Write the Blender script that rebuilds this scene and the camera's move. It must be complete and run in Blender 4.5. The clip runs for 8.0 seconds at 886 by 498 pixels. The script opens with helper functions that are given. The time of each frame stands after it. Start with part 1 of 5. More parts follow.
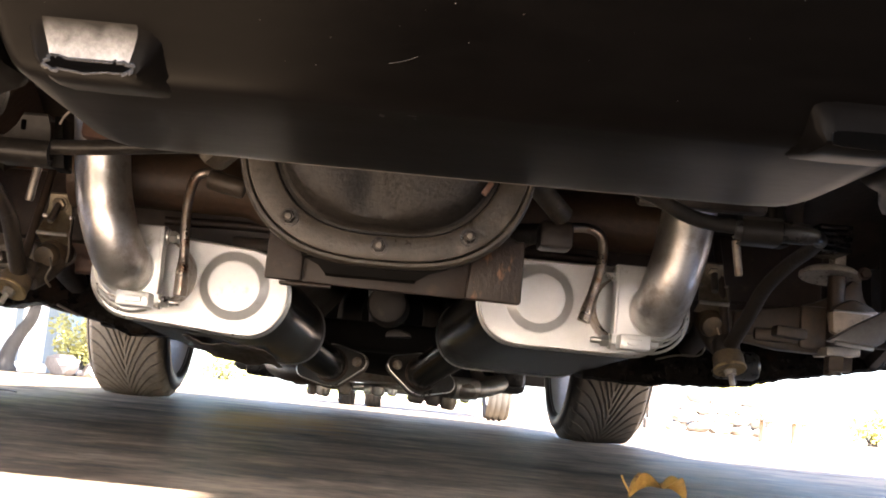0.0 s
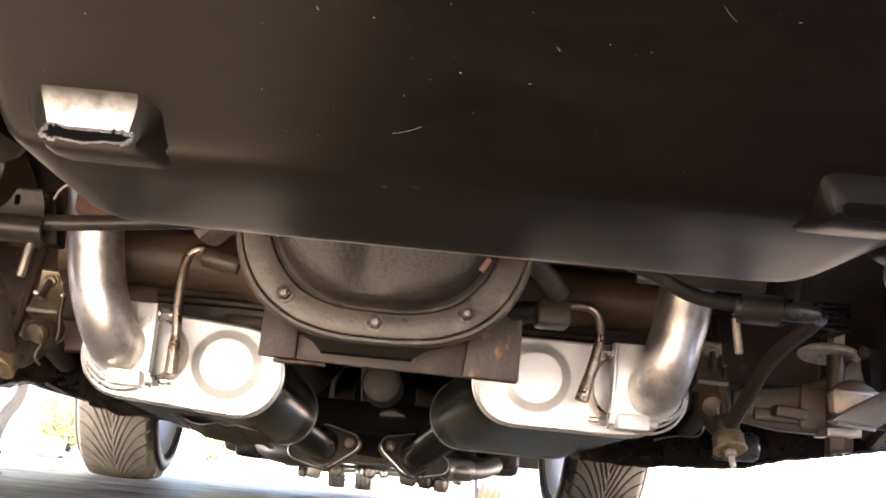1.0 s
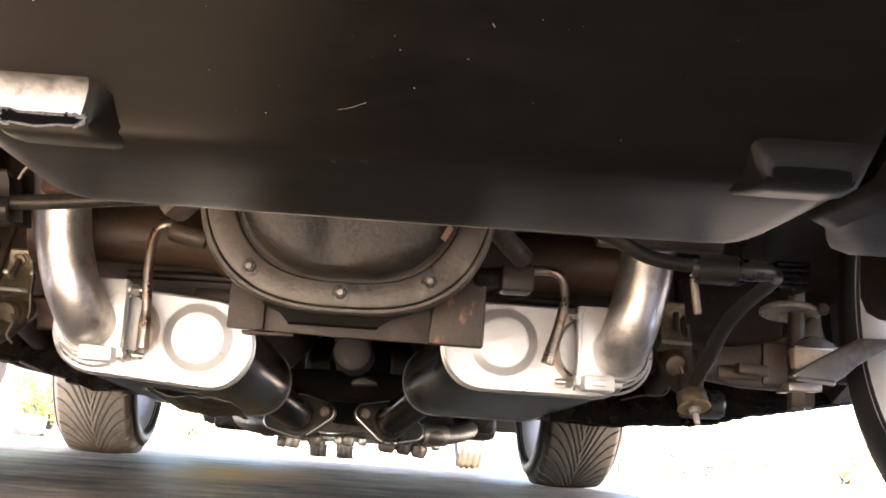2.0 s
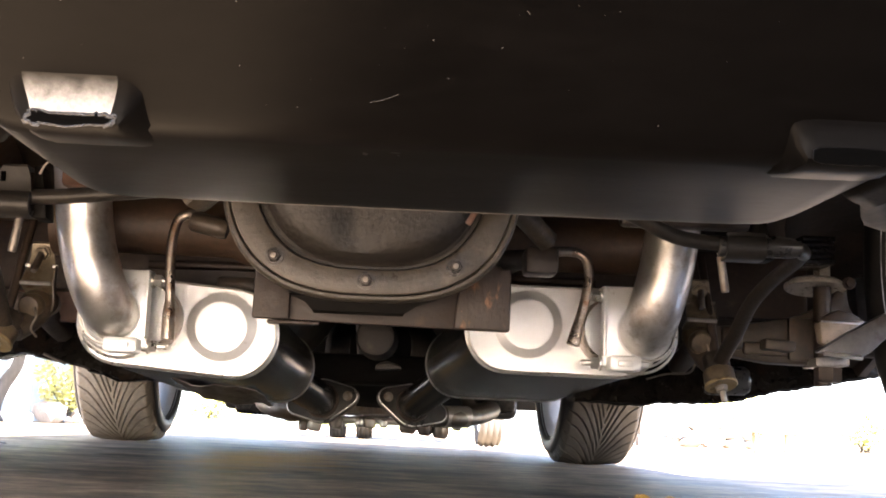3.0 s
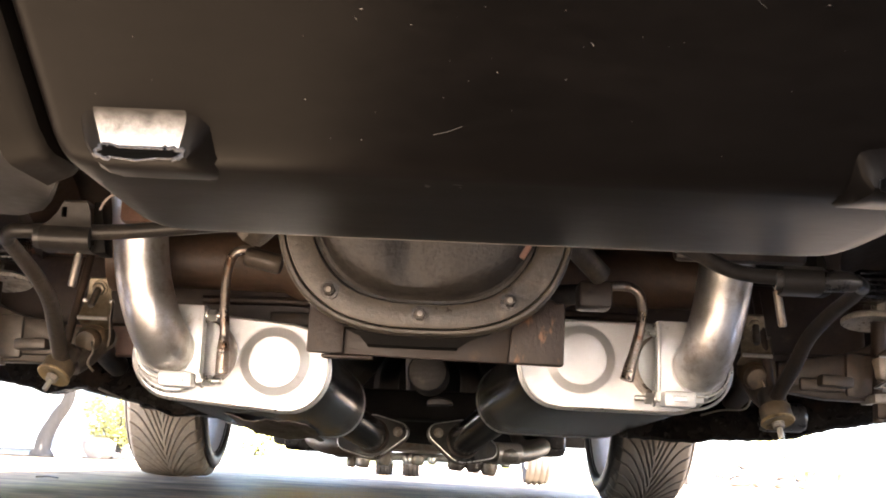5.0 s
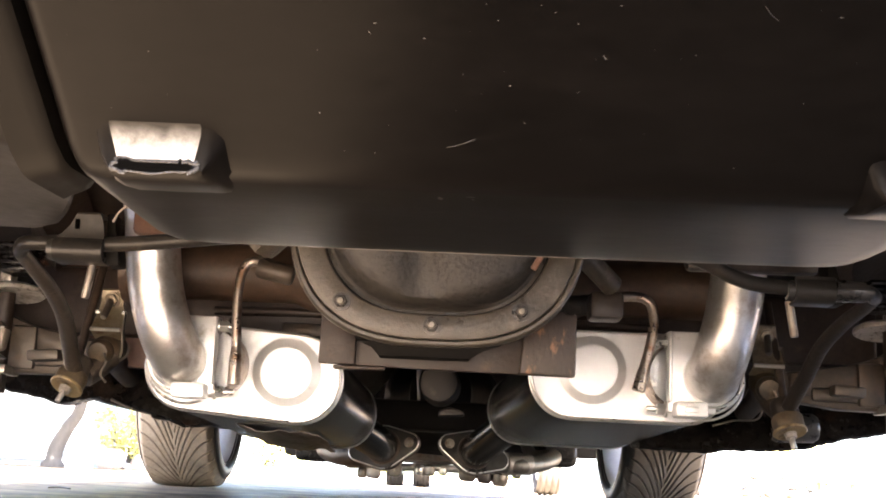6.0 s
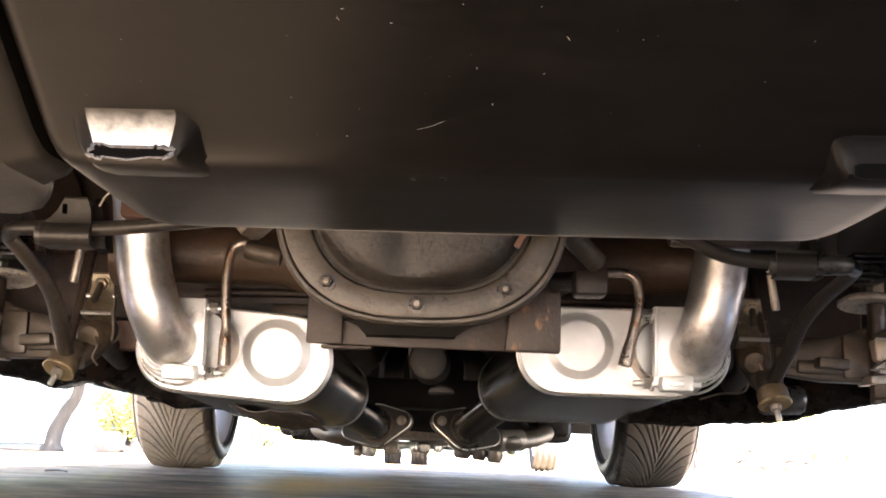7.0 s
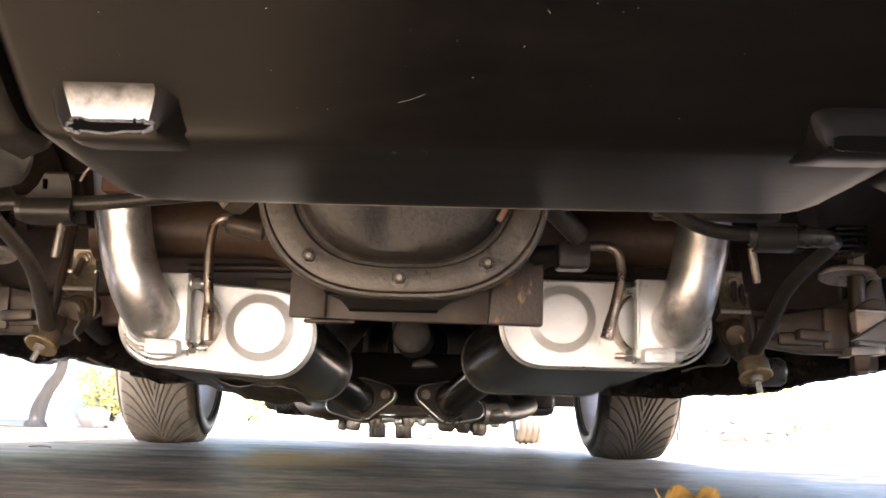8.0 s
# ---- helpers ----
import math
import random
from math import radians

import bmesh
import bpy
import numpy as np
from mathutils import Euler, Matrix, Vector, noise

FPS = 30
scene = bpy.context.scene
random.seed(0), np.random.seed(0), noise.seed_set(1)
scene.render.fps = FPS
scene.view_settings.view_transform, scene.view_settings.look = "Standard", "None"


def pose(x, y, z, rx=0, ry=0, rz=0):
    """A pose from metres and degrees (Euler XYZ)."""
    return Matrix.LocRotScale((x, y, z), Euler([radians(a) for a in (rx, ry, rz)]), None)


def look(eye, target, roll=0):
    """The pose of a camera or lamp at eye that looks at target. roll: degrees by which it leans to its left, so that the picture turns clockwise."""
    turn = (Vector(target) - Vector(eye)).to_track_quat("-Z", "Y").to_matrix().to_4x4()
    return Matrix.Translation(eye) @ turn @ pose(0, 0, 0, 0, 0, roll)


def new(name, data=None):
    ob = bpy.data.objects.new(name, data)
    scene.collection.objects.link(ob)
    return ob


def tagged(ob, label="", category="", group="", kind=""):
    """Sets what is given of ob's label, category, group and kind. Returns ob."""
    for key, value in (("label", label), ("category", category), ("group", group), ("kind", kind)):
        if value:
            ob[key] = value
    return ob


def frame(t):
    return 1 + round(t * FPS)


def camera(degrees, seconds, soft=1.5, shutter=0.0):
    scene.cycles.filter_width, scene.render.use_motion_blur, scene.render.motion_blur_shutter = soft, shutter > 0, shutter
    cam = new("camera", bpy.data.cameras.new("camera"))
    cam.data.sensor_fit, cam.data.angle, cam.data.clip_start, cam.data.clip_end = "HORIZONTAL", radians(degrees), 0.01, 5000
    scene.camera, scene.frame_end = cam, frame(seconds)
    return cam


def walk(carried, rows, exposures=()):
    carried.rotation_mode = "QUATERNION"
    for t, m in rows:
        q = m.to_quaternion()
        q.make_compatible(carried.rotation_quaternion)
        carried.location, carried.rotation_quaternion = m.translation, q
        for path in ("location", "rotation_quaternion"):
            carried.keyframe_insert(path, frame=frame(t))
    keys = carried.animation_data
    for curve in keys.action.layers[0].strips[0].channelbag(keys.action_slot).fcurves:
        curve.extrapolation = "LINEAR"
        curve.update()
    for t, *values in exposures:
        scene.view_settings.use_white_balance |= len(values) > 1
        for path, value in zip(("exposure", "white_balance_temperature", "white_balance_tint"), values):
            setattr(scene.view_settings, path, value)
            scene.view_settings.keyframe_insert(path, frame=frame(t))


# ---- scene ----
cam = camera(42.8, 8.0, soft=1.8)
PATH = [
    (0, (0.0355, -0.0640, 0.0763), (0.0860, 1.9174, 0.3434), 5.13),
    (0.5, (0.0281, -0.0455, 0.0739), (0.0502, 1.9142, 0.4727), 5.41),
    (1, (0.0303, -0.0514, 0.0740), (0.0834, 1.9057, 0.4827), 5.22),
    (1.5, (0.0388, -0.0574, 0.0739), (0.0912, 1.9049, 0.4567), 4.71),
    (1.7, (0.0434, -0.0651, 0.0724), (0.1160, 1.8982, 0.4468), 4.22),
    (2.8, (0.0443, -0.0754, 0.0768), (0.1491, 1.8975, 0.3880), 2.76),
    (3, (0.0325, -0.0649, 0.0798), (0.1095, 1.9085, 0.3959), 2.22),
    (3.5, (0.0254, -0.0648, 0.0753), (0.0570, 1.9058, 0.4156), 2.34),
    (4, (0.0242, -0.0654, 0.0754), (0.0373, 1.9039, 0.4239), 2.59),
    (4.5, (0.0248, -0.0657, 0.0760), (0.0270, 1.9013, 0.4377), 2.47),
    (6, (0.0226, -0.0685, 0.0769), (-0.0013, 1.8921, 0.4709), 2.50),
    (6.5, (0.0260, -0.0742, 0.0763), (0.0025, 1.8881, 0.4622), 1.53),
    (7, (0.0341, -0.0795, 0.0757), (0.0184, 1.8883, 0.4329), 1.62),
    (7.5, (0.0352, -0.0799, 0.0750), (0.0360, 1.8927, 0.4047), 1.48),
    (8, (0.0354, -0.0800, 0.0751), (0.0494, 1.8952, 0.3884), 1.26),
]
walk(cam, [(t, look(e, g, r)) for t, e, g, r in PATH], exposures=[(0.0, 4.92, 6380, 16), (0.5, 5.30, 6380, 16), (1.0, 6.02, 6380, 16), (2.0, 5.87, 6380, 16), (3.0, 5.47, 6380, 16), (4.5, 5.62, 6380, 16), (6.0, 5.90, 6380, 16), (6.6, 5.92, 6380, 16), (7.5, 5.62, 6380, 16), (8.0, 5.57, 6380, 16)])

# ---- world and sun ----
SUN_WAY = Vector((-0.32, 1.4, -1.0)).normalized()
world = bpy.data.worlds.new("world")
scene.world = world
world.use_nodes = True
wn, wl = world.node_tree.nodes, world.node_tree.links
sky = wn.new("ShaderNodeTexSky")
sky.sky_type = "NISHITA"
sky.sun_disc = False
sky.air_density, sky.dust_density, sky.ozone_density = 0.8, 2.0, 0.8
sky.sun_elevation = math.asin(-SUN_WAY.z)
sky.sun_rotation = math.atan2(-SUN_WAY.x, -SUN_WAY.y)
wl.new(sky.outputs[0], wn["Background"].inputs[0])
wn["Background"].inputs[1].default_value = 0.052
sun = new("sun", bpy.data.lights.new("sun", "SUN"))
sun.data.energy = 4.5
sun.data.angle = radians(0.55)
sun.data.color = (1.0, 0.94, 0.84)
sun.rotation_mode = "QUATERNION"
sun.rotation_quaternion = SUN_WAY.to_track_quat("-Z", "Y")
sun.location = (4, -14, 10)


# ---- materials ----
def mat(name, a, b, rough=0.5, metal=0.0, big=3.0, fine=60.0, bump=0.1, rvar=0.12, dirt=None, dirt_scale=8.0,
        dirt_at=0.6, speck=None, speck_scale=90.0, speck_size=0.06, coat=0.0, stretch=(1, 1, 1), bump_dist=0.002):
    """Two colours mixed by a large and a fine noise, with optional dirt patches and small flecks."""
    m = bpy.data.materials.new(name)
    m.use_nodes = True
    n, l = m.node_tree.nodes, m.node_tree.links
    bsdf = n["Principled BSDF"]
    tc = n.new("ShaderNodeTexCoord")
    mp = n.new("ShaderNodeMapping")
    mp.inputs["Scale"].default_value = stretch
    l.new(tc.outputs["Object"], mp.inputs["Vector"])

    def nz(scale, detail=5.0, r=0.6):
        x = n.new("ShaderNodeTexNoise")
        x.inputs["Scale"].default_value, x.inputs["Detail"].default_value, x.inputs["Roughness"].default_value = scale, detail, r
        l.new(mp.outputs[0], x.inputs["Vector"])
        return x.outputs["Fac"]

    def ramp(src, lo, hi):
        x = n.new("ShaderNodeMapRange")
        x.inputs["From Min"].default_value, x.inputs["From Max"].default_value = lo, hi
        l.new(src, x.inputs["Value"])
        return x.outputs[0]

    def mix(fac, c1, c2):
        x = n.new("ShaderNodeMix")
        x.data_type = "RGBA"
        l.new(fac, x.inputs["Factor"])
        for sock, c in ((x.inputs["A"], c1), (x.inputs["B"], c2)):
            if isinstance(c, tuple):
                sock.default_value = (*c, 1)
            else:
                l.new(c, sock)
        return x.outputs["Result"]

    n1, n2 = nz(big), nz(fine, 6.0, 0.7)
    add = n.new("ShaderNodeMath")
    add.operation = "MULTIPLY_ADD"
    l.new(n2, add.inputs[0])
    add.inputs[1].default_value = 0.5
    half = n.new("ShaderNodeMath")
    half.operation = "MULTIPLY"
    half.inputs[1].default_value = 0.5
    l.new(n1, half.inputs[0])
    l.new(half.outputs[0], add.inputs[2])
    col = mix(ramp(add.outputs[0], 0.36, 0.64), a, b)
    rsrc = n1
    if dirt:
        dfac = ramp(nz(dirt_scale, 7.0, 0.65), dirt_at - 0.06, dirt_at + 0.1)
        col = mix(dfac, col, dirt)
    if speck:
        v = n.new("ShaderNodeTexVoronoi")
        v.inputs["Scale"].default_value = speck_scale
        l.new(mp.outputs[0], v.inputs["Vector"])
        # only some of the cells carry a fleck
        sep = n.new("ShaderNodeSeparateColor")
        l.new(v.outputs["Color"], sep.inputs[0])
        few = ramp(sep.outputs[0], 0.80, 0.84)
        near = ramp(v.outputs["Distance"], speck_size, speck_size * 0.4)
        mul = n.new("ShaderNodeMath")
        mul.operation = "MULTIPLY"
        l.new(few, mul.inputs[0])
        l.new(near, mul.inputs[1])
        col = mix(mul.outputs[0], col, speck)
    l.new(col, bsdf.inputs["Base Color"])
    rr = n.new("ShaderNodeMapRange")
    rr.inputs["To Min"].default_value, rr.inputs["To Max"].default_value = max(rough - rvar, 0.03), min(rough + rvar, 1.0)
    rr.inputs["From Min"].default_value, rr.inputs["From Max"].default_value = 0.3, 0.7
    l.new(add.outputs[0], rr.inputs["Value"])
    l.new(rr.outputs[0], bsdf.inputs["Roughness"])
    bsdf.inputs["Metallic"].default_value = metal
    bsdf.inputs["Coat Weight"].default_value = coat
    if bump:
        bp = n.new("ShaderNodeBump")
        bp.inputs["Strength"].default_value, bp.inputs["Distance"].default_value = bump, bump_dist
        l.new(n2, bp.inputs["Height"])
        l.new(bp.outputs[0], bsdf.inputs["Normal"])
    return m


M = dict(
    tub=mat("black_fibreglass", (0.0016, 0.0014, 0.0013), (0.0030, 0.0026, 0.0024), 0.33, 0, 26, 160, 0.02, 0.03, stretch=(0.4, 1, 1), bump_dist=0.0004, speck=(0.16, 0.16, 0.165), speck_scale=34, speck_size=0.028),
    panel=mat("dull_black_fibreglass", (0.0022, 0.0020, 0.0018), (0.0045, 0.0040, 0.0036), 0.42, 0, 6, 90, 0.03, 0.08),
    housewall=mat("pale_blue_stucco", (0.19, 0.24, 0.285), (0.25, 0.30, 0.345), 0.8, 0, 1.5, 40, 0.3, 0.1),
    post=mat("brown_stained_post", (0.055, 0.045, 0.040), (0.10, 0.085, 0.075), 0.8, 0, 3, 40, 0.3, 0.1),
    wornsteel=mat("worn_grey_steel", (0.26, 0.235, 0.205), (0.44, 0.405, 0.36), 0.38, 0.6, 22, 140, 0.2, 0.1, dirt=(0.16, 0.11, 0.07), dirt_scale=36, dirt_at=0.58),
    chassis=mat("matt_black_chassis", (0.003, 0.0028, 0.0026), (0.008, 0.007, 0.006), 0.6, 0, 8, 90, 0.2, 0.1),
    chip=mat("paint_chip", (0.05, 0.047, 0.043), (0.13, 0.122, 0.112), 0.6, 0, 60, 200, 0.0, 0.1),
    scuff=mat("grey_scuff", (0.012, 0.011, 0.010), (0.024, 0.022, 0.020), 0.5, 0, 200, 700, 0.0, 0.1),
    rod=mat("tinted_steel_rod", (0.30, 0.25, 0.21), (0.48, 0.42, 0.36), 0.30, 0.9, 40, 200, 0.1, 0.08, dirt=(0.22, 0.12, 0.07), dirt_scale=50, dirt_at=0.58),
    # dusty grey that also holds the light caught by the boss face
    boss=mat("lit_grey_fibreglass", (0.10, 0.095, 0.087), (0.33, 0.312, 0.282), 0.36, 0, 40, 220, 0.5, 0.1, bump_dist=0.001),
    slot=mat("torn_edge", (0.004, 0.004, 0.004), (0.030, 0.028, 0.026), 0.16, 0, 150, 400, 0.8, 0.1),
    forged=mat("grey_brown_forging", (0.044, 0.035, 0.027), (0.098, 0.080, 0.062), 0.40, 0.25, 18, 120, 0.35, 0.1, dirt=(0.085, 0.058, 0.038), dirt_scale=30, dirt_at=0.58),
    forgelight=mat("rubbed_forging", (0.38, 0.315, 0.25), (0.58, 0.50, 0.41), 0.36, 0.12, 24, 140, 0.25, 0.1, dirt=(0.13, 0.095, 0.066), dirt_scale=40, dirt_at=0.60),
    armzinc=mat("dusty_zinc", (0.20, 0.168, 0.120), (0.38, 0.325, 0.240), 0.34, 0.6, 25, 150, 0.2, 0.1, dirt=(0.09, 0.066, 0.045), dirt_scale=40, dirt_at=0.58),
    oilyblack=mat("oily_black_frame", (0.005, 0.0044, 0.004), (0.013, 0.011, 0.0095), 0.24, 0.0, 9, 70, 0.5, 0.12, dirt=(0.035, 0.021, 0.014), dirt_scale=14, dirt_at=0.60, bump_dist=0.004),
    bossr=mat("shaded_black_fibreglass", (0.006, 0.0055, 0.005), (0.014, 0.013, 0.0115), 0.36, 0, 40, 220, 0.2, 0.1),
    # reddish rust, raised in tone to hold the light on the left frame
    rustlight=mat("reddish_rust", (0.12, 0.062, 0.042), (0.24, 0.130, 0.088), 0.5, 0.0, 10, 90, 0.4, 0.1, dirt=(0.06, 0.035, 0.025), dirt_scale=16, dirt_at=0.6),
    armdark=mat("oily_dark_arm", (0.008, 0.006, 0.0045), (0.020, 0.0150, 0.0110), 0.55, 0.0, 25, 150, 0.5, 0.1, dirt=(0.060, 0.048, 0.036), dirt_scale=45, dirt_at=0.66),
    void=mat("hollow_shade", (0.0005, 0.0005, 0.0004), (0.0010, 0.0009, 0.0008), 0.9, 0, 20, 80, 0.0, 0.05),
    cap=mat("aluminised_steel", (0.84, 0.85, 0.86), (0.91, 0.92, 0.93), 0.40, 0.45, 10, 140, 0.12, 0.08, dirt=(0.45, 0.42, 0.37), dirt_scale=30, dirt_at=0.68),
    # dull case metal, darkened further to hold the shade of the underside
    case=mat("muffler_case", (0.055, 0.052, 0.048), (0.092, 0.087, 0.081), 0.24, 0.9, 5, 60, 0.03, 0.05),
    flange=mat("dull_flange_steel", (0.030, 0.029, 0.028), (0.066, 0.064, 0.061), 0.32, 0.35, 20, 140, 0.3, 0.1, dirt=(0.05, 0.042, 0.035), dirt_scale=40, dirt_at=0.62),
    pipe=mat("brushed_stainless", (0.72, 0.70, 0.67), (0.88, 0.865, 0.84), 0.36, 0.95, 14, 160, 0.12, 0.07, dirt=(0.50, 0.44, 0.38), dirt_scale=30, dirt_at=0.58),
    washer=mat("greasy_pale_steel", (0.36, 0.33, 0.29), (0.60, 0.57, 0.52), 0.30, 0.25, 20, 160, 0.15, 0.1, dirt=(0.20, 0.16, 0.12), dirt_scale=34, dirt_at=0.60),
    bushbrown=mat("greasy_brown_bush", (0.050, 0.036, 0.022), (0.125, 0.092, 0.055), 0.45, 0.1, 24, 150, 0.3, 0.1, dirt=(0.030, 0.022, 0.015), dirt_scale=50, dirt_at=0.60),
    bushgold=mat("worn_gold_zinc", (0.19, 0.140, 0.072), (0.36, 0.275, 0.150), 0.36, 0.45, 24, 150, 0.2, 0.1, dirt=(0.060, 0.043, 0.026), dirt_scale=60, dirt_at=0.58),
    shaftrust=mat("brown_shaft_rust", (0.040, 0.024, 0.0150), (0.095, 0.058, 0.036), 0.50, 0.05, 10, 110, 0.4, 0.12, dirt=(0.050, 0.034, 0.024), dirt_scale=22, dirt_at=0.60),
    platerust=mat("dark_plate_rust", (0.012, 0.0070, 0.0046), (0.030, 0.0180, 0.0118), 0.50, 0.05, 14, 120, 0.5, 0.14, dirt=(0.070, 0.040, 0.024), dirt_scale=26, dirt_at=0.66),
    steel=mat("bright_steel", (0.62, 0.61, 0.58), (0.78, 0.77, 0.74), 0.32, 0.85, 20, 180, 0.1, 0.1),
    dullsteel=mat("dull_steel", (0.12, 0.105, 0.088), (0.24, 0.215, 0.185), 0.42, 0.75, 18, 140, 0.2, 0.1, dirt=(0.14, 0.10, 0.07), dirt_scale=30, dirt_at=0.58),
    zinc=mat("yellow_zinc", (0.26, 0.215, 0.145), (0.42, 0.36, 0.26), 0.35, 0.8, 25, 150, 0.15, 0.1, dirt=(0.20, 0.13, 0.07), dirt_scale=40, dirt_at=0.6),
    iron=mat("oily_cast_iron", (0.034, 0.029, 0.022), (0.080, 0.068, 0.052), 0.34, 0.0, 14, 130, 0.5, 0.12, dirt=(0.16, 0.14, 0.11), dirt_scale=26, dirt_at=0.61, speck=(0.26, 0.24, 0.21), speck_scale=110, speck_size=0.10),
    dome=mat("wrinkled_black_cast_cover", (0.019, 0.0165, 0.0143), (0.038, 0.034, 0.029), 0.22, 0.0, 12, 210, 0.75, 0.05, bump_dist=0.0024),
    rust=mat("brown_rust", (0.018, 0.0118, 0.0086), (0.046, 0.030, 0.0215), 0.42, 0.05, 12, 120, 0.5, 0.14, dirt=(0.085, 0.058, 0.042), dirt_scale=34, dirt_at=0.66),
    rustflake=mat("flaking_rust", (0.016, 0.0105, 0.0078), (0.042, 0.027, 0.019), 0.44, 0.05, 16, 120, 0.9, 0.14, dirt=(0.30, 0.15, 0.075), dirt_scale=70, dirt_at=0.62, stretch=(1, 1, 0.5)),
    leafspring=mat("black_spring_leaf", (0.006, 0.006, 0.007), (0.018, 0.018, 0.020), 0.25, 0.3, 20, 160, 0.1, 0.08),
    greyarm=mat("grey_painted_arm", (0.095, 0.096, 0.100), (0.17, 0.172, 0.178), 0.34, 0.1, 16, 140, 0.2, 0.1, dirt=(0.060, 0.050, 0.042), dirt_scale=22, dirt_at=0.60),
    rustdark=mat("dark_rusty_iron", (0.026, 0.019, 0.015), (0.062, 0.042, 0.030), 0.42, 0.1, 9, 100, 0.5, 0.12, dirt=(0.10, 0.075, 0.055), dirt_scale=14, dirt_at=0.60),
    under=mat("black_undercoat", (0.016, 0.012, 0.0095), (0.040, 0.030, 0.023), 0.38, 0, 5, 70, 0.6, 0.15, dirt=(0.075, 0.055, 0.040), dirt_scale=7, dirt_at=0.60),
    satin=mat("satin_black_steel", (0.012, 0.0115, 0.011), (0.028, 0.026, 0.024), 0.32, 0.1, 12, 130, 0.1, 0.06, dirt=(0.055, 0.046, 0.037), dirt_scale=24, dirt_at=0.64),
    rubber=mat("black_rubber", (0.016, 0.016, 0.016), (0.035, 0.034, 0.033), 0.28, 0, 14, 120, 0.06, 0.04),
    bolt=mat("dirty_dark_bolt", (0.030, 0.027, 0.024), (0.085, 0.076, 0.066), 0.30, 0.6, 60, 300, 0.2, 0.08),
    armdust=mat("dusty_black_arm", (0.024, 0.019, 0.015), (0.060, 0.048, 0.037), 0.36, 0.1, 25, 150, 0.4, 0.1, dirt=(0.10, 0.080, 0.060), dirt_scale=45, dirt_at=0.62),
    brass=mat("brown_zinc_bush", (0.17, 0.132, 0.086), (0.33, 0.275, 0.195), 0.38, 0.5, 40, 180, 0.2, 0.1, dirt=(0.10, 0.07, 0.04), dirt_scale=50, dirt_at=0.60),
    # dusty tan, raised to hold the light on the left front tread
    tyre=mat("dusty_tyre_rubber", (0.13, 0.104, 0.074), (0.26, 0.218, 0.160), 0.75, 0, 9, 90, 0.3, 0.1),
    tyre_side=mat("tyre_sidewall", (0.009, 0.009, 0.009), (0.020, 0.019, 0.018), 0.5, 0, 9, 90, 0.2, 0.1),
    tyre_dark=mat("dark_tyre_rubber", (0.026, 0.025, 0.023), (0.060, 0.056, 0.050), 0.6, 0, 9, 90, 0.3, 0.1),
    rim=mat("silver_rim", (0.66, 0.68, 0.71), (0.76, 0.78, 0.81), 0.40, 0.1, 9, 90, 0.05, 0.08),
    paint=mat("black_car_paint", (0.012, 0.012, 0.013), (0.020, 0.020, 0.021), 0.25, 0, 3, 60, 0.02, 0.05, coat=0.6),
    chrome=mat("chrome", (0.75, 0.75, 0.76), (0.82, 0.82, 0.83), 0.12, 1.0, 5, 60, 0.02, 0.04),
    glass=mat("dark_glass", (0.02, 0.025, 0.03), (0.03, 0.035, 0.04), 0.08, 0, 2, 20, 0.0, 0.02),
    wall=mat("pale_stucco", (0.46, 0.53, 0.60), (0.56, 0.62, 0.68), 0.8, 0, 1.5, 40, 0.3, 0.1),
    pane=mat("pale_window_glass", (0.30, 0.37, 0.43), (0.36, 0.43, 0.49), 0.12, 0, 1, 20, 0.0, 0.03),
    white=mat("white_paint", (0.74, 0.73, 0.71), (0.82, 0.81, 0.79), 0.5, 0, 3, 50, 0.1, 0.1),
    roof=mat("roof_shingle", (0.10, 0.09, 0.085), (0.18, 0.16, 0.15), 0.85, 0, 4, 40, 0.5, 0.1),
    bark=mat("grey_bark", (0.026, 0.024, 0.021), (0.060, 0.055, 0.049), 0.85, 0, 6, 40, 0.9, 0.1, stretch=(1, 1, 0.3), bump_dist=0.01),
    leaf=mat("yellow_green_leaf", (0.30, 0.30, 0.085), (0.50, 0.46, 0.17), 0.5, 0, 8, 60, 0.1, 0.1),
    darkleaf=mat("green_leaf", (0.06, 0.10, 0.025), (0.13, 0.17, 0.045), 0.5, 0, 8, 60, 0.1, 0.1),
    grass=mat("dry_lawn", (0.12, 0.15, 0.035), (0.28, 0.27, 0.09), 0.8, 0, 2, 60, 0.3, 0.1),
    stone=mat("pale_stone", (0.17, 0.15, 0.14), (0.30, 0.27, 0.25), 0.8, 0, 4, 40, 0.5, 0.1),
    wood=mat("weathered_wood", (0.25, 0.20, 0.14), (0.40, 0.33, 0.24), 0.7, 0, 4, 40, 0.4, 0.1, stretch=(1, 1, 4)),
    blue=mat("blue_plastic", (0.05, 0.16, 0.42), (0.07, 0.20, 0.48), 0.4, 0, 4, 40, 0.05, 0.1),
    yellow=mat("yellow_paint", (0.60, 0.45, 0.06), (0.70, 0.54, 0.10), 0.5, 0, 4, 40, 0.05, 0.1),
    deadleaf=mat("dry_brown_leaf", (0.30, 0.15, 0.03), (0.50, 0.28, 0.06), 0.55, 0, 60, 260, 0.4, 0.1, dirt=(0.12, 0.05, 0.02), dirt_scale=50, dirt_at=0.6),
)


